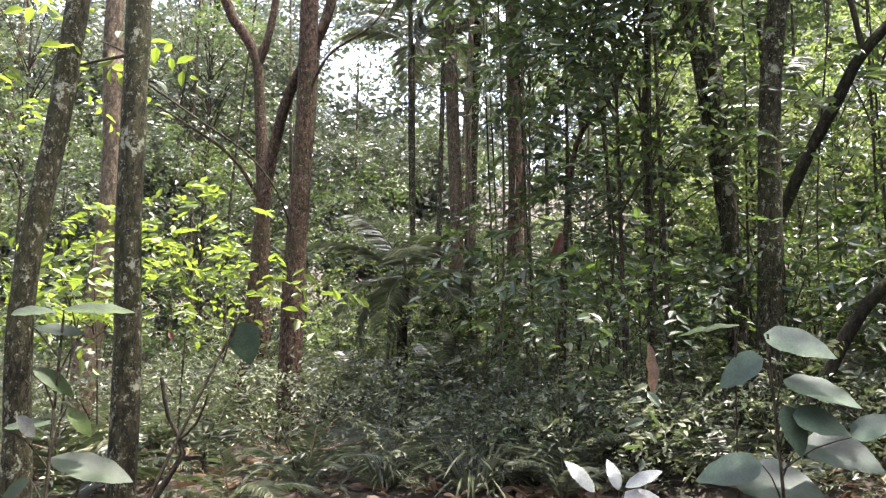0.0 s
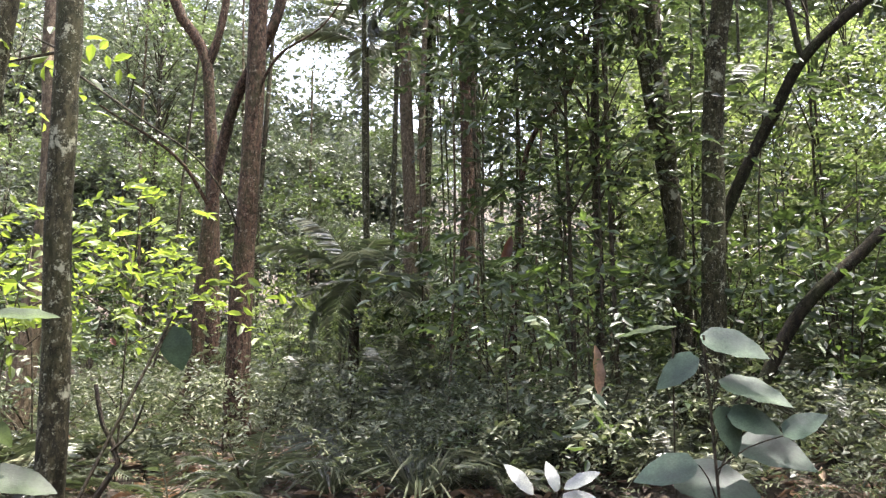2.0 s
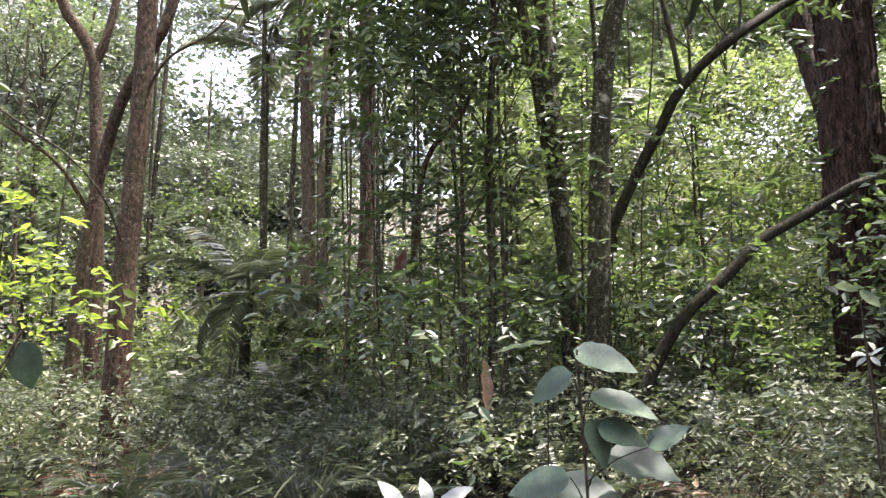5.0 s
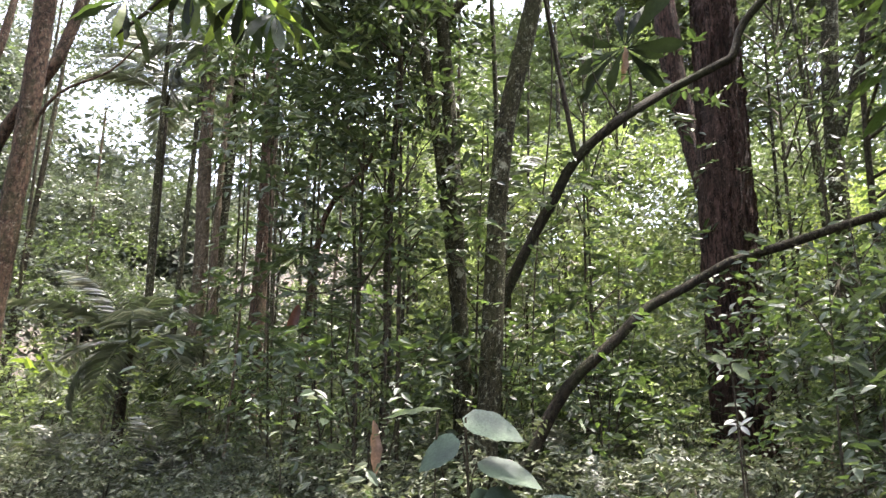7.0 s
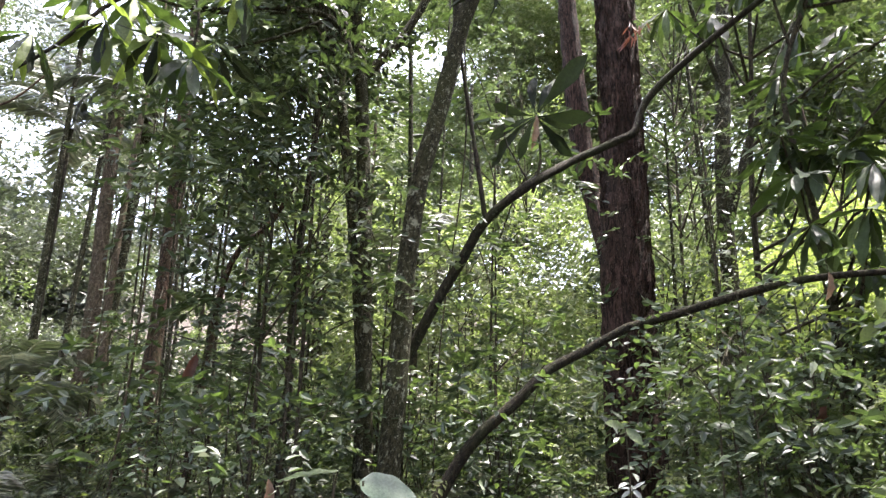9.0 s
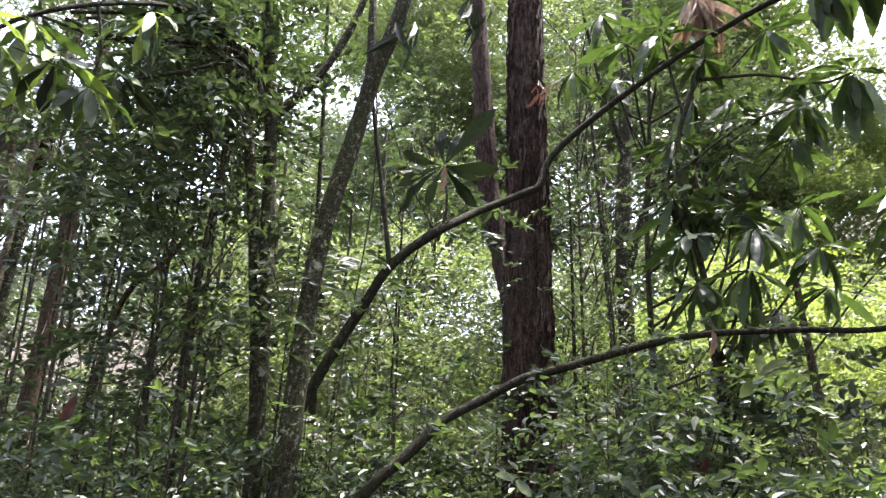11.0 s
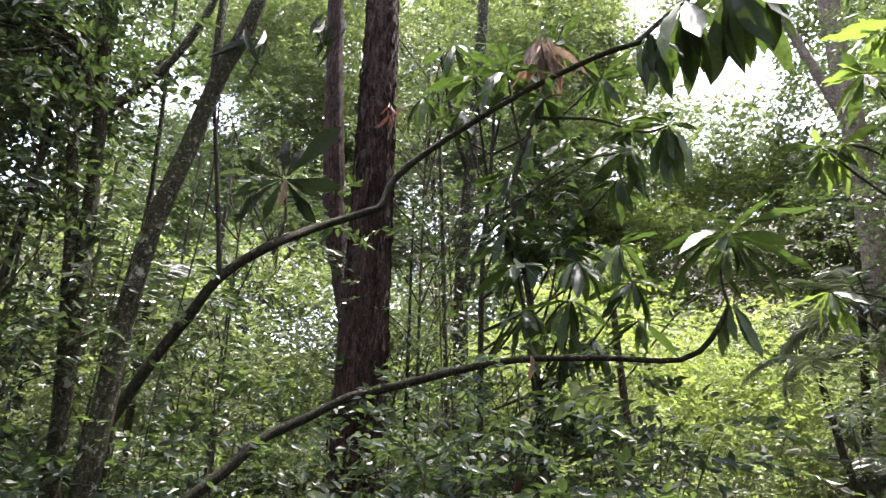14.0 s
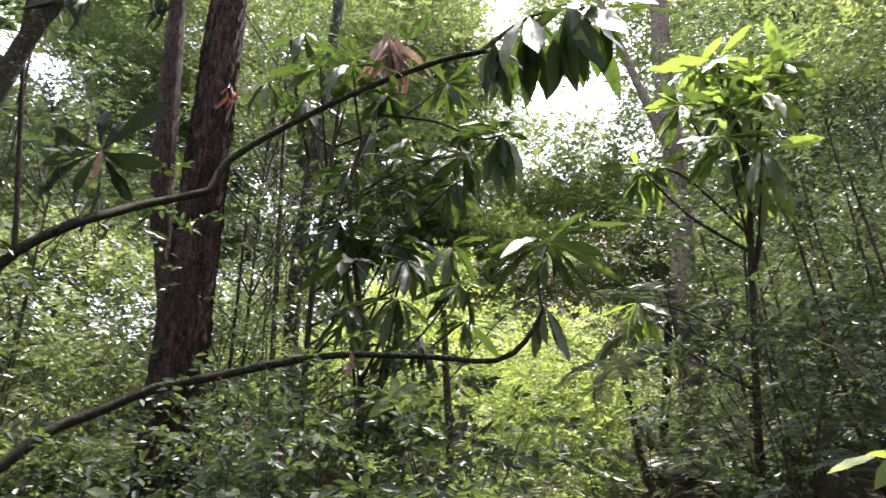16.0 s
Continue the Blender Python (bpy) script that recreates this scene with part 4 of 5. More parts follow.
# ---- broad leaves ----
def blade_mesh(name, mat, wide, fullest, droop, fold=0.12, wave=0.012, seed=0, point=0.35):
    """A single broad leaf one metre long along +x: midrib, folded halves, wavy edge and a bent tip."""
    rng = np.random.default_rng(seed)
    s = np.linspace(0, 1, 11)
    half = wide / 2 * np.sin(np.pi * s ** fullest) ** (0.55 + point * s)
    half[0], half[-1] = 0.012, 0.004
    c = np.array([-1, -0.55, 0, 0.55, 1.0])
    x = s[:, None] + 0 * c
    y = half[:, None] * c
    z = -droop * s[:, None] ** 2 + fold * np.abs(y) + wave * np.sin(s * 19 + rng.uniform(0, 6))[:, None] * np.abs(c) * half[:, None] / wide * 2 + rng.normal(0, 0.002, (11, 5))
    v = np.stack([x * (1 - 0.25 * droop), y, z], -1).reshape(-1, 3)
    i, j = np.meshgrid(np.arange(10), np.arange(4), indexing="ij")
    q = np.stack([i * 5 + j, (i + 1) * 5 + j, (i + 1) * 5 + j + 1, i * 5 + j + 1], -1).reshape(-1, 4)
    return mesh_from(name, v, q, mat)


OBOVATE = [blade_mesh("leaf", LEAF_BIG, w, 1.5, d, 0.15, 0.02, k) for k, (w, d) in enumerate(((0.2, 0.12), (0.23, 0.3), (0.18, 0.5)))]
SHINING = [blade_mesh("leaf", LEAF_SHINE, w, 1.4, d, 0.2, 0.03, 40 + k) for k, (w, d) in enumerate(((0.2, 0.2), (0.17, 0.45), (0.23, 0.05)))]
PADDLE = [blade_mesh("leaf", LEAF_BIG, 0.21, 1.5, d, 0.12, 0.02, 45 + k) for k, d in enumerate((0.1, 0.35))]
HEART = [blade_mesh("leaf", LEAF_GREY, 0.68, 0.72, d, 0.1, 0.014, 10 + k) for k, d in enumerate((0.12, 0.3))]
LIME_SLIM = [blade_mesh("leaf", LEAF_WHORL, 0.17, 1.4, 0.3, 0.15, 0.02, 85)]
SLIM = [blade_mesh("leaf", LEAF_BIG, 0.2, 1.3, d, 0.15, 0.02, 90 + k) for k, d in enumerate((0.15, 0.35))]
BACKLIT = [blade_mesh("leaf", LEAF_BACKLIT, 0.25, 2.0, d, 0.15, 0.02, 80 + k) for k, d in enumerate((0.1, 0.3))]
NARROW = [blade_mesh("leaf", LEAF_BIG, 0.16, 1.0, 0.15, 0.2, 0.02, 20)]
LIME_OBOVATE = [blade_mesh("leaf", LEAF_WHORL, 0.22, 1.5, d, 0.15, 0.015, 60 + k) for k, d in enumerate((0.15, 0.4))]
LIME_OVAL = [blade_mesh("leaf", LEAF_WHORL, 0.4, 0.95, d, 0.12, 0.012, 55 + k) for k, d in enumerate((0.1, 0.28))]
GLARE_OVAL = [blade_mesh("leaf", LEAF_GLARE, 0.42, 0.95, d, 0.12, 0.012, 50 + k) for k, d in enumerate((0.1, 0.28))]
OVAL = [blade_mesh("leaf", LEAF_BIG, 0.42, 0.95, d, 0.12, 0.012, 30 + k) for k, d in enumerate((0.1, 0.28))]


def set_leaf(root, mesh, foot, tip, up=(0, 0, 1), label=""):
    """A leaf of root from foot to tip, both in the world, its upper side towards up."""
    foot, tip = Vector(foot), Vector(tip)
    x = (tip - foot).normalized()
    y = Vector(up).cross(x).normalized()
    m = Matrix((x, y, x.cross(y))).transposed().to_4x4()
    ob = part("leaf", mesh, root, label)
    ob.matrix_local = Matrix.Translation(foot - root.location) @ m @ Matrix.Scale((tip - foot).length, 4)
    return ob


def whorl(root, head, length, count, low, high, seed, axis=(0, 0, 1), meshes=OBOVATE):
    """A rosette of big leaves round head; low and high: the leaves' slopes in degrees off the plane across axis."""
    rng = np.random.default_rng(seed)
    turn = Vector((0, 0, 1)).rotation_difference(Vector(axis)).to_matrix().to_4x4()
    for i in range(count):
        size = length * rng.uniform(0.55, 1.15)
        ob = part("leaf", meshes[int(rng.integers(len(meshes)))], root)
        ob.matrix_local = (Matrix.Translation(Vector(head) - root.location) @ turn
                           @ pose(0, 0, 0, 0, -rng.uniform(low, high), i * 360 * 0.382 + rng.uniform(-16, 16)) @ pose(0, 0, 0, rng.uniform(-40, 40)) @ Matrix.Scale(size, 4)
                           @ Matrix.Translation((0.06, 0, 0)))


def twig(root, pts, r0, r1, bark=None, seed=0):
    b = np.array(root.location)
    v, q = tube([np.array(p) - b for p in pts], r0, r1, 6, 0.1, 0.05, seed)
    return part("limb", mesh_from("limb", v, q, bark or TWIG), root)

for centre, radii, n in (((-1.5, 3.05, 2.98), (0.22, 0.2, 0.16), 7), ((-1.8, 3.2, 2.9), (0.25, 0.2, 0.16), 7)):
    spray_rng = np.random.default_rng(int(n + 100 * centre[2]))
    feet, ways = cloud(spray_rng, np.array(centre) - np.array(first_tree.location), radii, n)
    crown_v, crown_t = sprays(spray_rng, feet, ways, 8, 0.26, 0.085, 0.5, 0.4, BLADE_MID)
    part("crown", mesh_from("crown", crown_v, crown_t, LEAF_LIME, False), first_tree, "spray of bright lime-green leaves", "stuff")
    twig(first_tree, [(-1.16, 2.66, 2.7), (-1.3, 2.9, 2.85), centre], 0.009, 0.004)


# rosettes on the curved bough, on the low mossy tree and on the bent tree
twig(bough_tree, [(3.13, 4.47, 3.86), (3.2, 4.45, 4.15), (3.16, 4.44, 4.52)], 0.014, 0.008, seed=1)
whorl(bough_tree, (3.16, 4.44, 4.52), 0.54, 11, -20, 22, 1, (-0.75, -0.5, -0.15), BACKLIT)
whorl(bough_tree, (5.9, 2.46, 6.46), 0.72, 11, -85, -45, 2, meshes=PADDLE)
twig(bough_tree, [(5.83, 2.6, 6.34), (6.1, 2.2, 6.75), (6.3, 1.8, 6.9), (6.38, 1.5, 6.8)], 0.028, 0.014, BARK_MOTTLED, seed=2)
whorl(bough_tree, (6.12, 2.15, 6.8), 1.0, 15, -85, -25, 3, meshes=PADDLE)
whorl(bough_tree, (6.3, 1.75, 6.9), 1.0, 14, -85, -20, 4, meshes=PADDLE)
whorl(bough_tree, (6.38, 1.48, 6.78), 0.85, 12, -75, -5, 16, meshes=PADDLE)
whorl(low_tree, (5.09, 1.77, 3.28), 0.36, 6, -80, -25, 5)
twig(low_tree, [(5.09, 1.79, 3.27), (5.1, 1.82, 3.5), (5.2, 1.76, 3.81)], 0.012, 0.009, seed=3)
whorl(low_tree, (5.2, 1.76, 3.83), 0.55, 20, -40, 22, 6)
whorl(low_tree, (5.2, 1.76, 3.75), 0.4, 8, -60, -10, 7)
twig(bent_tree, [(1.45, 5.15, 5.5), (0.95, 4.6, 5.2), (0.43, 4.18, 4.70), (0.04, 4.09, 4.34), (-0.22, 4.07, 3.94), (-0.38, 4.06, 3.75)], 0.022, 0.009, BARK_DARK, seed=4)
twig(bent_tree, [(0.43, 4.18, 4.70), (0.5, 4.17, 4.4), (0.48, 4.18, 4.12)], 0.012, 0.008, BARK_DARK, seed=5)
twig(bent_tree, [(1.68, 4.7, 4.75), (1.51, 4.75, 5.1), (1.09, 4.84, 5.12), (0.64, 4.9, 4.99), (0.29, 4.91, 5.01)], 0.03, 0.016, BARK_MOTTLED, seed=6)
twig(bent_tree, [(1.59, 4.62, 4.97), (1.29, 4.7, 5.29), (0.75, 4.78, 5.18), (0.31, 4.81, 5.01)], 0.026, 0.013, BARK_DARK, seed=7)
twig(bent_tree, [(1.46, 4.71, 5.05), (1.12, 4.78, 4.83), (0.8, 4.83, 4.66), (0.56, 4.85, 4.34)], 0.018, 0.009, BARK_MOTTLED, seed=8)
for head, size, n, k in (((-0.33, 3.98, 3.93), 0.34, 10, 8), ((0.0, 4.0, 4.12), 0.36, 11, 9), ((0.48, 4.18, 4.12), 0.34, 11, 10), ((0.12, 4.09, 4.38), 0.36, 10, 11), ((0.75, 4.2, 4.8), 0.36, 12, 12), ((0.28, 4.1, 4.2), 0.36, 11, 13), ((0.62, 4.3, 4.35), 0.36, 11, 14), ((-0.12, 4.02, 4.3), 0.34, 10, 15)):
    whorl(bent_tree, head, size, n, -80, -5, k, meshes=SLIM + BACKLIT[:1] + LIME_SLIM)

for centre, radii, n in (((0.95, 4.7, 4.6), (0.6, 0.6, 0.5), 60), ((1.4, 4.9, 5.3), (0.7, 0.6, 0.5), 70), ((0.85, 4.9, 3.7), (0.55, 0.6, 0.5), 55), ((1.5, 5.0, 4.1), (0.6, 0.6, 0.45), 60),
                         ((0.85, 4.9, 5.3), (0.55, 0.6, 0.45), 60), ((1.1, 5.2, 3.0), (0.6, 0.6, 0.5), 55), ((1.9, 5.6, 5.8), (0.6, 0.5, 0.6), 90), ((1.5, 5.9, 5.6), (0.6, 0.6, 0.6), 90), ((1.3, 5.4, 6.5), (0.7, 0.6, 0.5), 90), ((1.15, 6.2, 6.3), (0.75, 0.8, 0.6), 105), ((1.7, 6.0, 6.2), (0.8, 0.8, 0.6), 110), ((1.1, 6.1, 5.1), (0.8, 0.8, 0.6), 100), ((1.9, 5.9, 4.9), (0.8, 0.8, 0.6), 90), ((1.1, 6.2, 4.4), (0.7, 0.7, 0.5), 80)):
    crown_rng = np.random.default_rng(int(n + 10 * centre[2]))
    feet, ways = cloud(crown_rng, np.array(centre) - np.array(bent_tree.location), radii, n)
    crown_v, crown_t = sprays(crown_rng, feet, ways, 8, 0.3, 0.1, 0.5, 0.4, BLADE_MID)
    part("crown", mesh_from("crown", crown_v, crown_t, LEAF_DARK, False), bent_tree, "dark green leafy crown", "stuff")


def umbrella_tree(label, line, r0, r1, limbs, heads, seed, meshes=OBOVATE):
    """A slender tree whose limbs end in rosettes of big leaves."""
    if len(limbs) < len(heads):
        run, _ = smooth_line(line, 0.2)
        for head, *_ in heads[len(limbs):]:
            h = np.array(head)
            start = run[np.argmin(np.linalg.norm(run + np.array((0, 0, 0.9)) - h, axis=1))]
            limbs = (*limbs, ([start, start * 0.45 + h * 0.55 - np.array((0, 0, 0.12)), h], 0.016, 0.008))
    root = tree("umbrella_tree", label, line, r0, r1, BARK_MOSS, limbs, seed=seed, category="tree")
    for i, (head, size, n, low, high) in enumerate(heads):
        whorl(root, head, size, n, low, high, seed * 10 + i, meshes=meshes)
    return root


umbrella_tree("slender tree bearing drooping rosettes of long leaves", [(5.39, 3.70, 1.5), (5.32, 3.63, 3.43), (5.24, 3.73, 4.92), (5.45, 3.46, 5.93)], 0.04, 0.02,
              [([(5.4, 3.5, 5.7), (5.6, 3.0, 5.55), (5.75, 2.6, 5.3), (5.55, 2.25, 5.12)], 0.018, 0.009), ([(5.26, 3.7, 4.8), (5.5, 3.2, 5.1), (5.82, 2.82, 5.22)], 0.014, 0.008),
               ([(5.3, 3.65, 3.2), (4.95, 3.4, 3.5), (4.72, 3.27, 3.5)], 0.014, 0.008), ([(5.3, 3.65, 3.4), (5.1, 3.2, 3.6), (4.94, 2.96, 3.55)], 0.014, 0.008), ([(5.38, 3.68, 2.2), (5.3, 3.4, 2.6), (5.24, 3.23, 2.82)], 0.014, 0.008)],
              [((5.55, 2.25, 5.12), 0.56, 15, -82, -45), ((5.55, 2.25, 5.14), 0.42, 12, -30, 20), ((5.82, 2.82, 5.24), 0.5, 19, -70, 20), ((5.25, 3.72, 4.4), 0.48, 18, -60, 20), ((5.45, 3.46, 5.93), 0.46, 18, -55, 20),
               ((4.72, 3.27, 3.5), 0.46, 13, -80, -20), ((4.94, 2.96, 3.55), 0.46, 13, -75, -10), ((5.24, 3.23, 2.82), 0.38, 18, -30, 25), ((5.16, 3.68, 6.2), 0.48, 15, -40, 20), ((4.98, 3.62, 4.4), 0.42, 14, -60, 25), ((5.42, 3.38, 4.28), 0.42, 15, -50, 25), ((5.02, 2.94, 3.9), 0.42, 14, -75, 10), ((5.9, 2.95, 3.95), 0.42, 15, -60, 25), ((4.72, 3.33, 3.9), 0.4, 13, -65, 15), ((5.3, 3.3, 3.3), 0.4, 12, -70, 10)], 40)
umbrella_tree("young tree crowded with star-shaped leaf rosettes", [(5.66, 4.65, 1.4), (5.72, 4.58, 4.30), (5.80, 4.48, 5.61), (5.86, 4.41, 6.71)], 0.04, 0.018, (),
              [((5.76, 4.98, 7.6), 0.5, 15, -50, 20), ((5.71, 4.11, 6.82), 0.46, 15, -35, 25), ((6.46, 3.91, 7.43), 0.5, 15, -60, 10), ((6.36, 3.31, 6.56), 0.5, 16, -70, 10), ((5.44, 5.18, 6.77), 0.5, 15, -60, 10),
               ((5.60, 4.71, 6.44), 0.5, 14, -75, 0), ((6.10, 4.09, 6.05), 0.46, 14, -75, 0), ((6.01, 3.69, 5.16), 0.46, 14, -70, 10), ((6.34, 3.73, 4.52), 0.46, 14, -70, 10), ((6.36, 3.30, 4.57), 0.46, 14, -65, 15),
               ((5.94, 3.43, 3.55), 0.42, 13, -70, 10), ((6.32, 3.16, 3.73), 0.42, 13, -60, 20), ((5.2, 4.15, 6.4), 0.46, 15, -60, 20), ((5.45, 3.9, 5.25), 0.46, 16, -65, 20), ((5.95, 3.5, 5.7), 0.46, 16, -60, 20), ((6.0, 3.05, 5.05), 0.44, 15, -65, 20), ((6.3, 2.95, 5.8), 0.44, 15, -65, 20), ((5.45, 3.35, 4.35), 0.44, 15, -65, 20), ((5.3, 3.6, 4.3), 0.44, 14, -70, 20)], 43)
umbrella_tree("slender hillside tree with shining rosettes of leaves", [(7.11, 0.92, 1.8), (7.15, 0.65, 3.85), (7.1, 0.5, 4.9), (6.95, 0.5, 5.5)], 0.045, 0.022,
              [([(7.1, 0.5, 4.8), (6.9, 0.3, 5.2), (6.7, 0.2, 5.42)], 0.016, 0.009), ([(7.1, 0.52, 4.9), (7.15, 0.57, 5.7), (7.16, 0.57, 6.24)], 0.016, 0.009), ([(7.12, 0.6, 4.3), (6.95, 1.0, 4.9), (6.84, 1.24, 5.06)], 0.016, 0.009), ([(7.15, 0.75, 3.3), (7.1, 1.3, 3.7), (7.14, 1.69, 3.86)], 0.016, 0.009)],
              [((6.87, 0.52, 5.5), 0.5, 24, -55, 30), ((6.7, 0.2, 5.42), 0.5, 22, -60, 25), ((7.16, 0.57, 6.24), 0.5, 22, -60, 30), ((6.84, 1.24, 5.06), 0.42, 18, -60, 15), ((7.14, 1.69, 3.86), 0.44, 16, -75, -10), ((7.18, 0.41, 4.7), 0.5, 20, -75, 10), ((7.3, 0.82, 6.3), 0.5, 20, -55, 30), ((7.38, 0.0, 6.1), 0.5, 20, -60, 30), ((6.6, 0.57, 5.05), 0.55, 18, -75, 10),
               ((6.45, 0.29, 4.75), 0.55, 14, -75, 0), ((6.8, 1.42, 5.1), 0.46, 16, -80, 10), ((6.9, 0.95, 5.7), 0.48, 20, -55, 30), ((7.1, 0.3, 5.9), 0.5, 22, -50, 30)], 41, SHINING + OBOVATE[:1])


# ---- plants beside the trail ----
def trail_plant(label, foot, top, leaves, meshes, r=0.007, name="seedling"):
    """A seedling: one stem from the ground and single leaves, each on its stalk."""
    base = on_ground(*foot)
    root = thing(name, base, label, "seedling")
    b = np.array(base)
    v, q = tube([(0, 0, -0.05), (np.array(top) - b) * (0.35, 0.35, 0.5), np.array(top) - b], r, r * 0.5, 6, 0.06, 0.04, 3)
    part("stem", mesh_from("stem", v, q, TWIG), root)
    for i, (a, c) in enumerate(leaves):
        a, c = Vector(a), Vector(c)
        share = min(1.0, max(0.2, (a.z - 0.12 - base[2]) / max(top[2] - base[2], 0.1)))
        node = Vector(base).lerp(Vector(top), share)
        v, q = tube([np.array(node) - b, (np.array(node) + np.array(a)) / 2 - b + np.array((0, 0, 0.02)), np.array(a) - b], 0.0035, 0.002, 4, 0.05, 0.0, i)
        part("stalk", mesh_from("stalk", v, q, TWIG), root)
        set_leaf(root, meshes[i % len(meshes)], a, c, (0.15 * (i % 3 - 1), -0.5 - 0.2 * (i % 2), 0.8))
    return root


trail_plant("seedling with broad blue-green heart-shaped leaves", (1.1, 2.42), (1.07, 2.43, 1.68),
            [((1.07, 2.46, 1.68), (1.26, 2.34, 1.62)), ((1.05, 2.43, 1.60), (0.89, 2.50, 1.53)), ((1.12, 2.45, 1.53), (1.31, 2.31, 1.47)), ((1.12, 2.40, 1.42), (1.28, 2.32, 1.40)),
             ((1.03, 2.44, 1.26), (0.82, 2.50, 1.22)), ((0.99, 2.57, 1.21), (1.23, 2.36, 1.21)), ((1.26, 2.32, 1.36), (1.38, 2.27, 1.44)),
             ((1.18, 2.47, 1.33), (1.36, 2.29, 1.31)), ((1.10, 2.41, 1.45), (1.14, 2.36, 1.29))], HEART, 0.008)
trail_plant("seedling with one long narrow yellow-green leaf", (1.0, 2.62), (0.99, 2.5, 1.7), [((0.99, 2.46, 1.71), (0.79, 2.52, 1.70))], NARROW, 0.005)
trail_plant("small seedling with four leaves paled for sun glare", (0.54, 2.34), (0.54, 2.34, 1.16),
            [((0.47, 2.36, 1.19), (0.385, 2.37, 1.29)), ((0.54, 2.34, 1.2), (0.52, 2.36, 1.3)), ((0.56, 2.33, 1.21), (0.67, 2.31, 1.27)), ((0.55, 2.34, 1.18), (0.67, 2.31, 1.20))], GLARE_OVAL, 0.005)
spread = trail_plant("seedling with spreading flat grey-green leaves", (-1.12, 2.12), (-1.1, 2.13, 1.72),
            [((-1.10, 2.13, 1.74), (-0.92, 2.21, 1.755)), ((-1.2, 2.04, 1.72), (-1.1, 2.09, 1.76)), ((-1.05, 2.16, 1.67), (-1.18, 2.11, 1.70)), ((-1.16, 2.10, 1.57), (-1.04, 2.15, 1.51)),
             ((-1.15, 2.21, 1.31), (-0.9, 2.22, 1.26)), ((-1.15, 2.11, 1.27), (-1.24, 2.08, 1.2)), ((-1.21, 2.07, 1.41), (-1.1, 2.11, 1.43)), ((-1.08, 2.15, 1.46), (-1.0, 2.17, 1.38))], OVAL, 0.007)
# sun patch on one leaf, given as a pale blade
set_leaf(spread, GLARE_OVAL[0], (-1.11, 1.95, 1.45), (-1.09, 2.03, 1.39), (0.3, -0.8, 0.5), "pale sunlit leaf")
trail_plant("thin bent twig with a single hanging blue-green leaf", (-1.05, 2.05), (-0.61, 2.22, 1.74), [((-0.61, 2.22, 1.71), (-0.58, 2.23, 1.575))], HEART, 0.008, "twig")


def hanging_leaf(label, foot, tip, mat, wide):
    me = blade_mesh("dead_leaf", mat, wide, 0.95, 0.1, 0.5, 0.03, 77)
    base = Vector(foot)
    ob = thing("dead_leaf", base, label, "dead leaf")
    set_leaf(ob, me, foot, tip, (0.3, -1, 0.1))
    v, q = tube([(0, 0, 0), (0.01, 0.02, 0.12), (-0.02, 0.05, 0.3)], 0.002, 0.003, 4, 0.1, 0.0)
    part("stalk", mesh_from("stalk", v, q, TWIG), ob)
    return ob


hanging_leaf("curled tan dead leaf caught on a sapling", (1.23, 4.43, 1.69), (1.26, 4.42, 1.34), LEAF_TAN, 0.22)
hanging_leaf("rust-red withered leaf hanging among saplings", (0.85, 5.17, 2.49), (0.78, 5.18, 2.26), LEAF_RUST, 0.3)
hanging_leaf("pinkish tan dead leaf hanging under a bough", (4.26, 2.88, 2.97), (4.25, 2.90, 2.78), LEAF_TAN, 0.5)
hanging_leaf("small pinkish red withered leaf", (-2.09, 5.62, 1.8), (-2.05, 5.62, 1.74), LEAF_RUST, 0.6)
hanging_leaf("dry pinkish leaf hanging out of a dark rosette", (3.15, 4.42, 4.52), (3.12, 4.42, 4.2), LEAF_TAN, 0.22)
hanging_leaf("rust-brown dead leaf in the shrubs", (4.59, 3.26, 2.3), (4.52, 3.35, 1.98), LEAF_RUST, 0.3)

tree("sapling", "thin crooked dark dead stem", [(-1.18, 3.19, 0.8), (-1.2, 3.19, 1.03), (-1.1, 3.2, 1.2), (-1.17, 3.19, 1.36), (-1.21, 3.2, 1.52)], 0.018, 0.008, BARK_DARK, [([(-1.13, 3.19, 1.25), (-1.05, 3.2, 1.33), (-1.0, 3.18, 1.45)], 0.008, 0.004)], sides=7, seed=91)
for foot_x, foot_y, h in ((8.2, 0.9, 3.6), (7.6, 0.0, 4.0), (9.3, -0.1, 5.0), (8.9, 1.6, 4.2), (10.2, 0.6, 5.5), (7.9, -0.6, 3.8)):
    tree("sapling", "thin bare stem on the shaded slope", [on_ground(foot_x, foot_y), (foot_x + 0.1, foot_y + 0.12, 2.6), (foot_x - 0.05, foot_y + 0.3, 1.2 + h)], 0.022, 0.011, BARK_BROWN,
         [([(foot_x + 0.08, foot_y + 0.14, 2.7), (foot_x - 0.2, foot_y + 0.4, 3.3), (foot_x - 0.3, foot_y + 0.7, 3.5)], 0.009, 0.004)], [((foot_x, foot_y + 0.3, 1.3 + h), (0.6, 0.6, 0.4), 22)], LEAF_DARK, sides=6, flare=0.1, seed=int(80 + foot_x * 3))


# dead brown foliage caught on the curved bough
def dead_tuft(label, at, size, count, seed, mat=LEAF_DEAD):
    root = thing("dead_foliage", at, label, "dead foliage")
    rng = np.random.default_rng(seed)
    feet = rng.normal(0, 0.05, (count, 3))
    ways = unit(np.array([0, 0, -1.0]) + rng.normal(0, 0.35, (count, 3)))
    length = size * rng.uniform(0.5, 1.1, count)
    v, t = blades(feet, ways, unit(rng.normal(size=(count, 3))), length, length * 0.16, BLADE_OVAL)
    part("foliage", mesh_from("foliage", v, t, mat, False), root, kind="stuff")


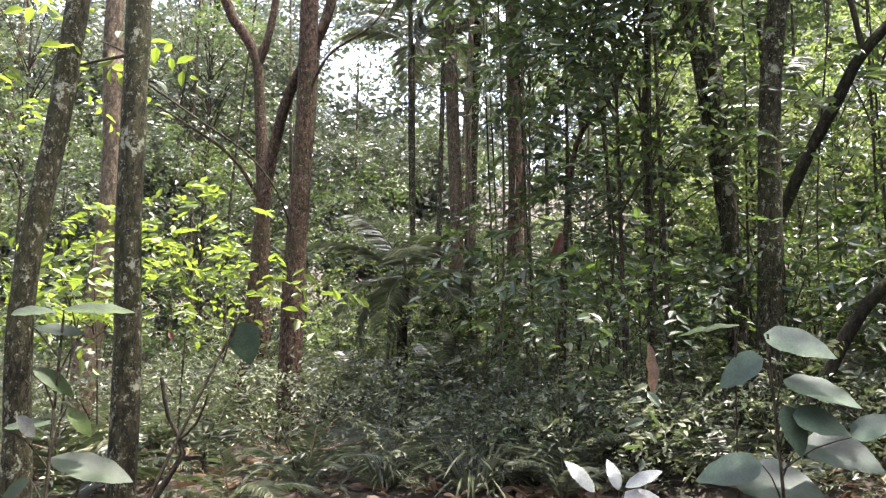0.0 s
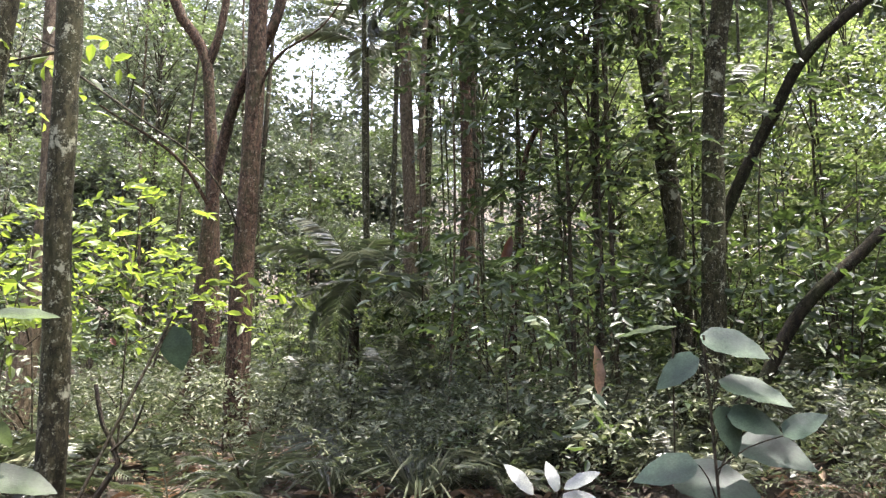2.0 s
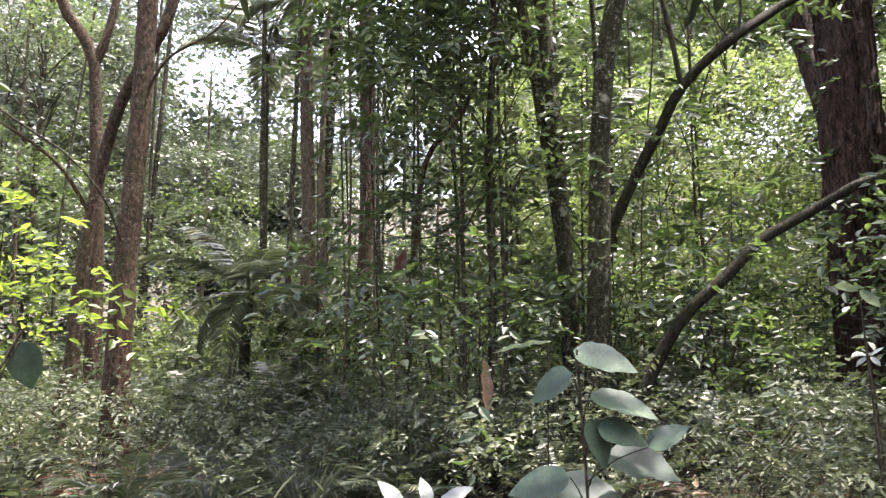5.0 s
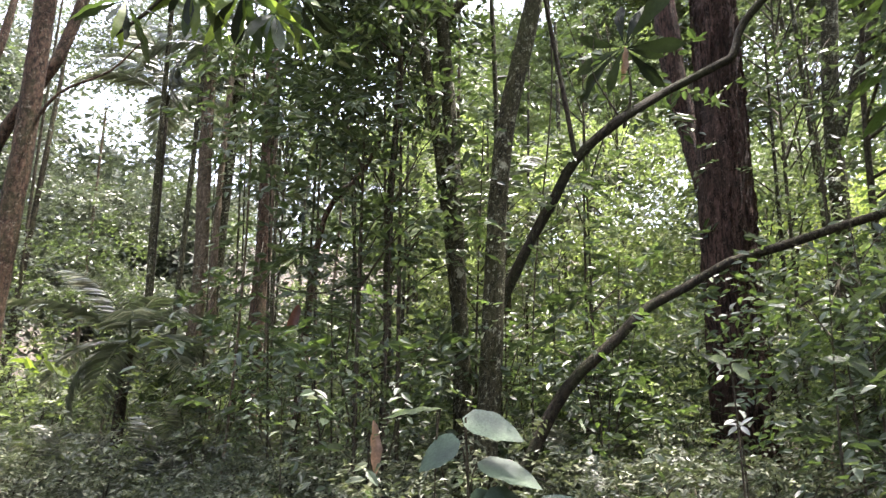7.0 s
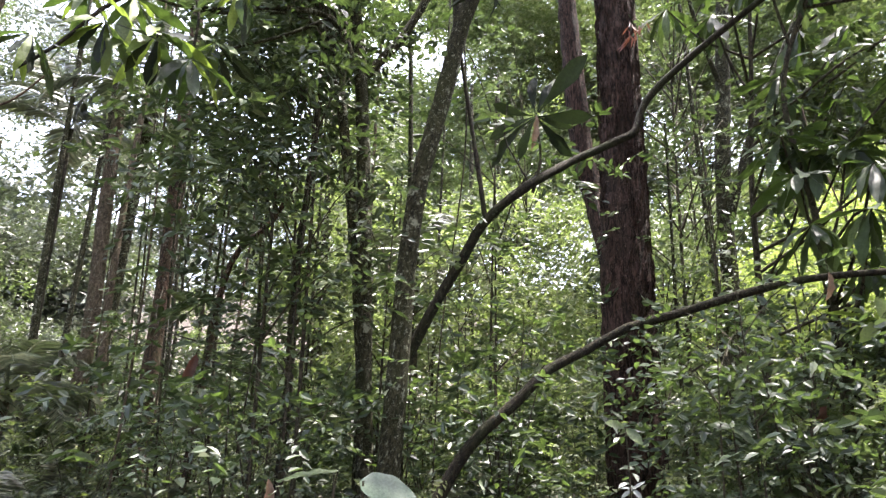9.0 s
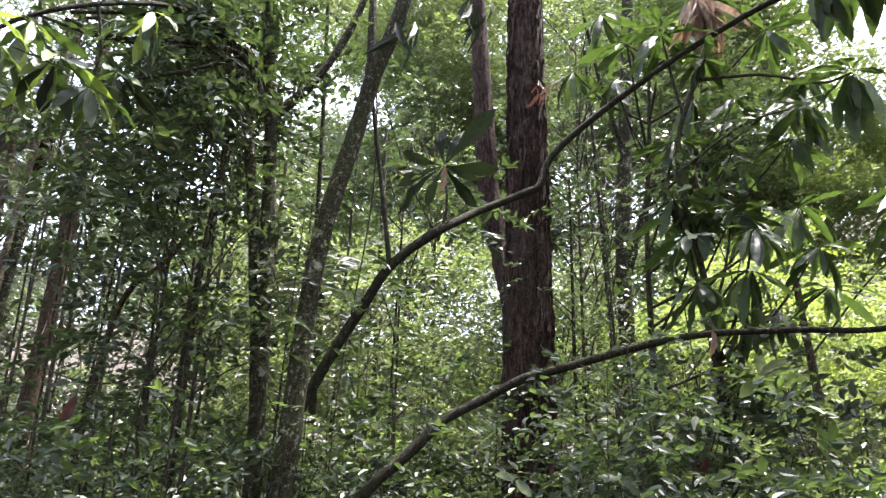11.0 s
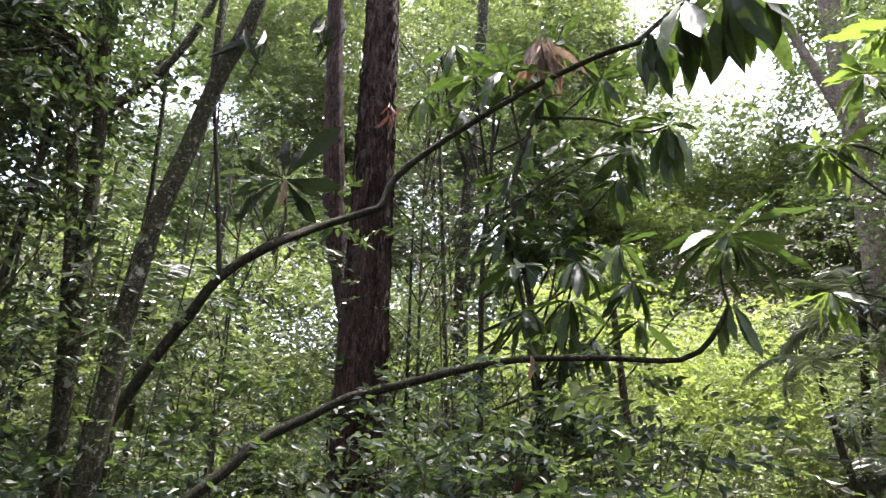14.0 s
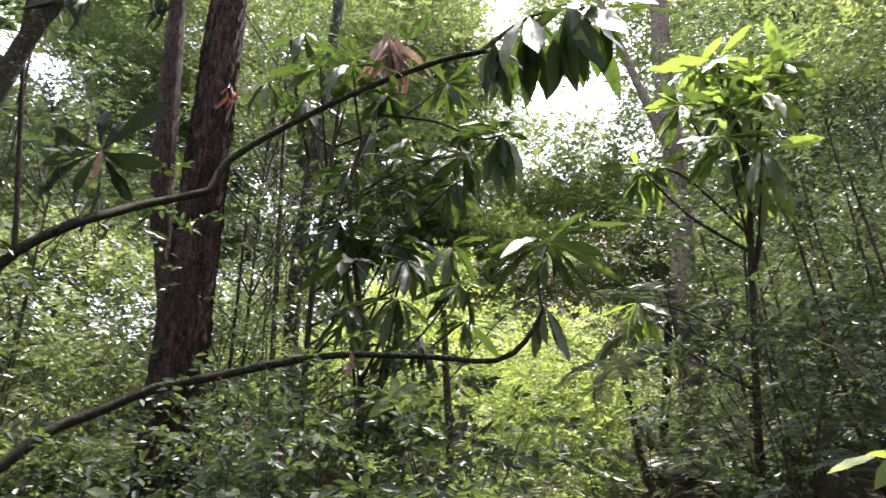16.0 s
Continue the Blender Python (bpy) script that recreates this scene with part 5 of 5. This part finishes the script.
dead_tuft("brown withered fronds hanging over a bough", (5.44, 3.42, 6.6), 0.6, 34, 1)
dead_tuft("brown withered leaves hanging from a limb", (2.72, 4.25, 5.6), 0.45, 5, 2, LEAF_BACKLIT)
dead_tuft("small rust-red withered tuft caught on a trunk", (4.92, 5.18, 6.36), 0.22, 14, 4, LEAF_RUST)
dead_tuft("dark drooping leaves on a high twig", (3.25, 4.15, 6.0), 0.4, 9, 3, LEAF_BACKLIT)


def star_seedling(label, at, size, count, seed, mat_meshes):
    """A small seedling whose few leaves spread from the tip of its stem."""
    base = on_ground(at[0], at[1])
    root = thing("seedling", base, label, "seedling")
    v, q = tube([(0, 0, -0.05), (0.02, 0.01, (at[2] - base[2]) * 0.5), (0, 0, at[2] - base[2])], 0.008, 0.004, 5, 0.1, 0.05, seed)
    part("stem", mesh_from("stem", v, q, TWIG), root)
    whorl(root, at, size, count, -20, 30, seed, (-0.3, -0.5, 0.8), mat_meshes)


star_seedling("seedling with a star of leaves paled for sun glare", (2.88, 3.21, 1.66), 0.12, 5, 71, GLARE_OVAL)
star_seedling("seedling with bright yellowish leaves", (3.56, 3.12, 2.0), 0.14, 8, 72, OVAL)
star_seedling("seedling with glossy leaves beside a trunk", (2.58, 2.88, 1.95), 0.12, 6, 73, OVAL)
star_seedling("young plant with a whorl of lime-green leaves", (5.0, 3.08, 2.78), 0.36, 14, 74, LIME_OBOVATE)
trail_plant("slender plant with sunlit yellowish leaves over the trail's edge", (4.1, -0.55), (3.72, -0.12, 1.98),
            [((3.72, -0.12, 1.98), (3.66, 0.06, 1.94)), ((3.76, -0.2, 1.97), (3.66, -0.1, 1.88)), ((3.8, -0.28, 1.95), (3.74, -0.16, 2.02)), ((3.84, -0.34, 1.93), (3.76, -0.26, 1.84)), ((3.9, -0.4, 1.9), (3.8, -0.42, 1.98)),
             ((3.78, -0.22, 1.96), (3.86, -0.1, 2.04)), ((3.88, -0.38, 1.92), (3.98, -0.28, 2.0))], LIME_OVAL, 0.006)
star_seedling("young plant with a whorl of long leaves", (6.6, 1.6, 2.7), 0.3, 11, 76, OBOVATE)


# low palms with fronds close to the ground
def low_palm(at, size, count, seed, label):
    root = thing("palm", on_ground(*at), label, "palm")
    rng = np.random.default_rng(seed)
    for i in range(count):
        f = part("frond", FRONDS[i % 3], root)
        f.matrix_local = pose(0, 0, 0.05, rng.uniform(-12, 12), -rng.uniform(15, 60), i * 360 / count + rng.uniform(-20, 20)) @ Matrix.Scale(size * rng.uniform(0.8, 1.15), 4)


for px, py, size, n in ((4.9, 7.3, 0.9, 9), (0.1, 6.8, 0.5, 8), (-0.3, 8.0, 0.7, 9), (-0.7, 7.4, 0.6, 9), (0.5, 7.6, 0.75, 9), (0.0, 9.0, 0.9, 10), (1.2, 6.2, 0.42, 8), (2.7, 6.6, 0.7, 8), (0.75, 5.4, 0.42, 9), (1.5, 5.2, 0.4, 8), (1.95, 6.0, 0.5, 8), (1.75, 4.5, 0.32, 8), (3.1, 5.3, 0.42, 8), (2.9, 4.6, 0.35, 8), (9.2, 2.2, 0.8, 8), (8.6, 1.2, 0.7, 8), (7.4, 0.6, 0.55, 8), (8.8, 0.2, 0.7, 8), (7.0, -0.2, 0.5, 7), (9.4, -0.5, 0.7, 8), (-1.9, 3.9, 0.45, 7), (3.3, 5.6, 0.55, 7)):
    low_palm((px, py), size, n, int(px * 10 + py * 100), "stemless palm with arching feathery fronds")


# lianas and thin bare twigs
def liana(label, pts, r, bark=TWIG, name="liana"):
    base = Vector(pts[0])
    root = thing(name, base, label, "liana" if name == "liana" else "twig")
    v, q = tube([np.array(p) - np.array(base) for p in pts], r, r * 0.6, 5, 0.08, 0.08, int(r * 1e4))
    part("stem", mesh_from("stem", v, q, bark), root)


liana("thin dark liana slung between two trees", [(-2.56, 5.42, 3.9), (-1.86, 5.4, 3.40), (-1.52, 5.5, 3.17), (-1.31, 5.65, 2.90), (-1.2, 5.86, 2.55)], 0.011, BARK_DARK)
liana("thin liana hanging from a limb to the ground", [(2.5, 4.6, 6.2), (2.66, 4.7, 4.4), (2.5, 4.8, 2.6), on_ground(2.45, 4.8)], 0.008)
liana("wiry liana looping through saplings", [(1.65, 5.77, 3.4), (1.2, 5.6, 2.7), (0.7, 6.4, 2.9), (0.8, 7.9, 3.6)], 0.008)
liana("bare crooked twig bent over the bough", [(3.1, 4.45, 3.9), (2.98, 4.5, 4.15), (2.9, 4.5, 4.3), (2.93, 4.5, 4.6)], 0.008, BARK_DARK, "twig")
liana("slack liana across the slope", [(7.15, 0.65, 4.2), (7.6, 0.9, 3.4), (8.3, 1.6, 3.2), (9.4, 2.2, 4.2), (11.15, 2.16, 5.4)], 0.011)
liana("pale bare branch lying against shrubs", [on_ground(5.9, -0.4), (5.45, -0.1, 2.6), (5.4, 0.16, 2.88)], 0.012, BARK_PALE, "twig")
liana("thin liana hanging straight down", [(5.6, 4.7, 6.4), (5.9, 4.4, 4.2), (5.8, 4.2, 2.4), on_ground(5.8, 4.2)], 0.008, BARK_DARK)
liana("liana climbing in a long curve", [on_ground(7.9, 4.4), (7.6, 4.8, 4.0), (7.8, 5.4, 6.4), (8.09, 5.25, 8.08)], 0.014, BARK_BROWN)
liana("thin arching branch on the glade's edge", [(7.2, 3.9, 3.4), (7.7, 3.2, 4.3), (8.6, 2.7, 4.6), (9.5, 2.3, 4.3)], 0.012, BARK_MOSS)
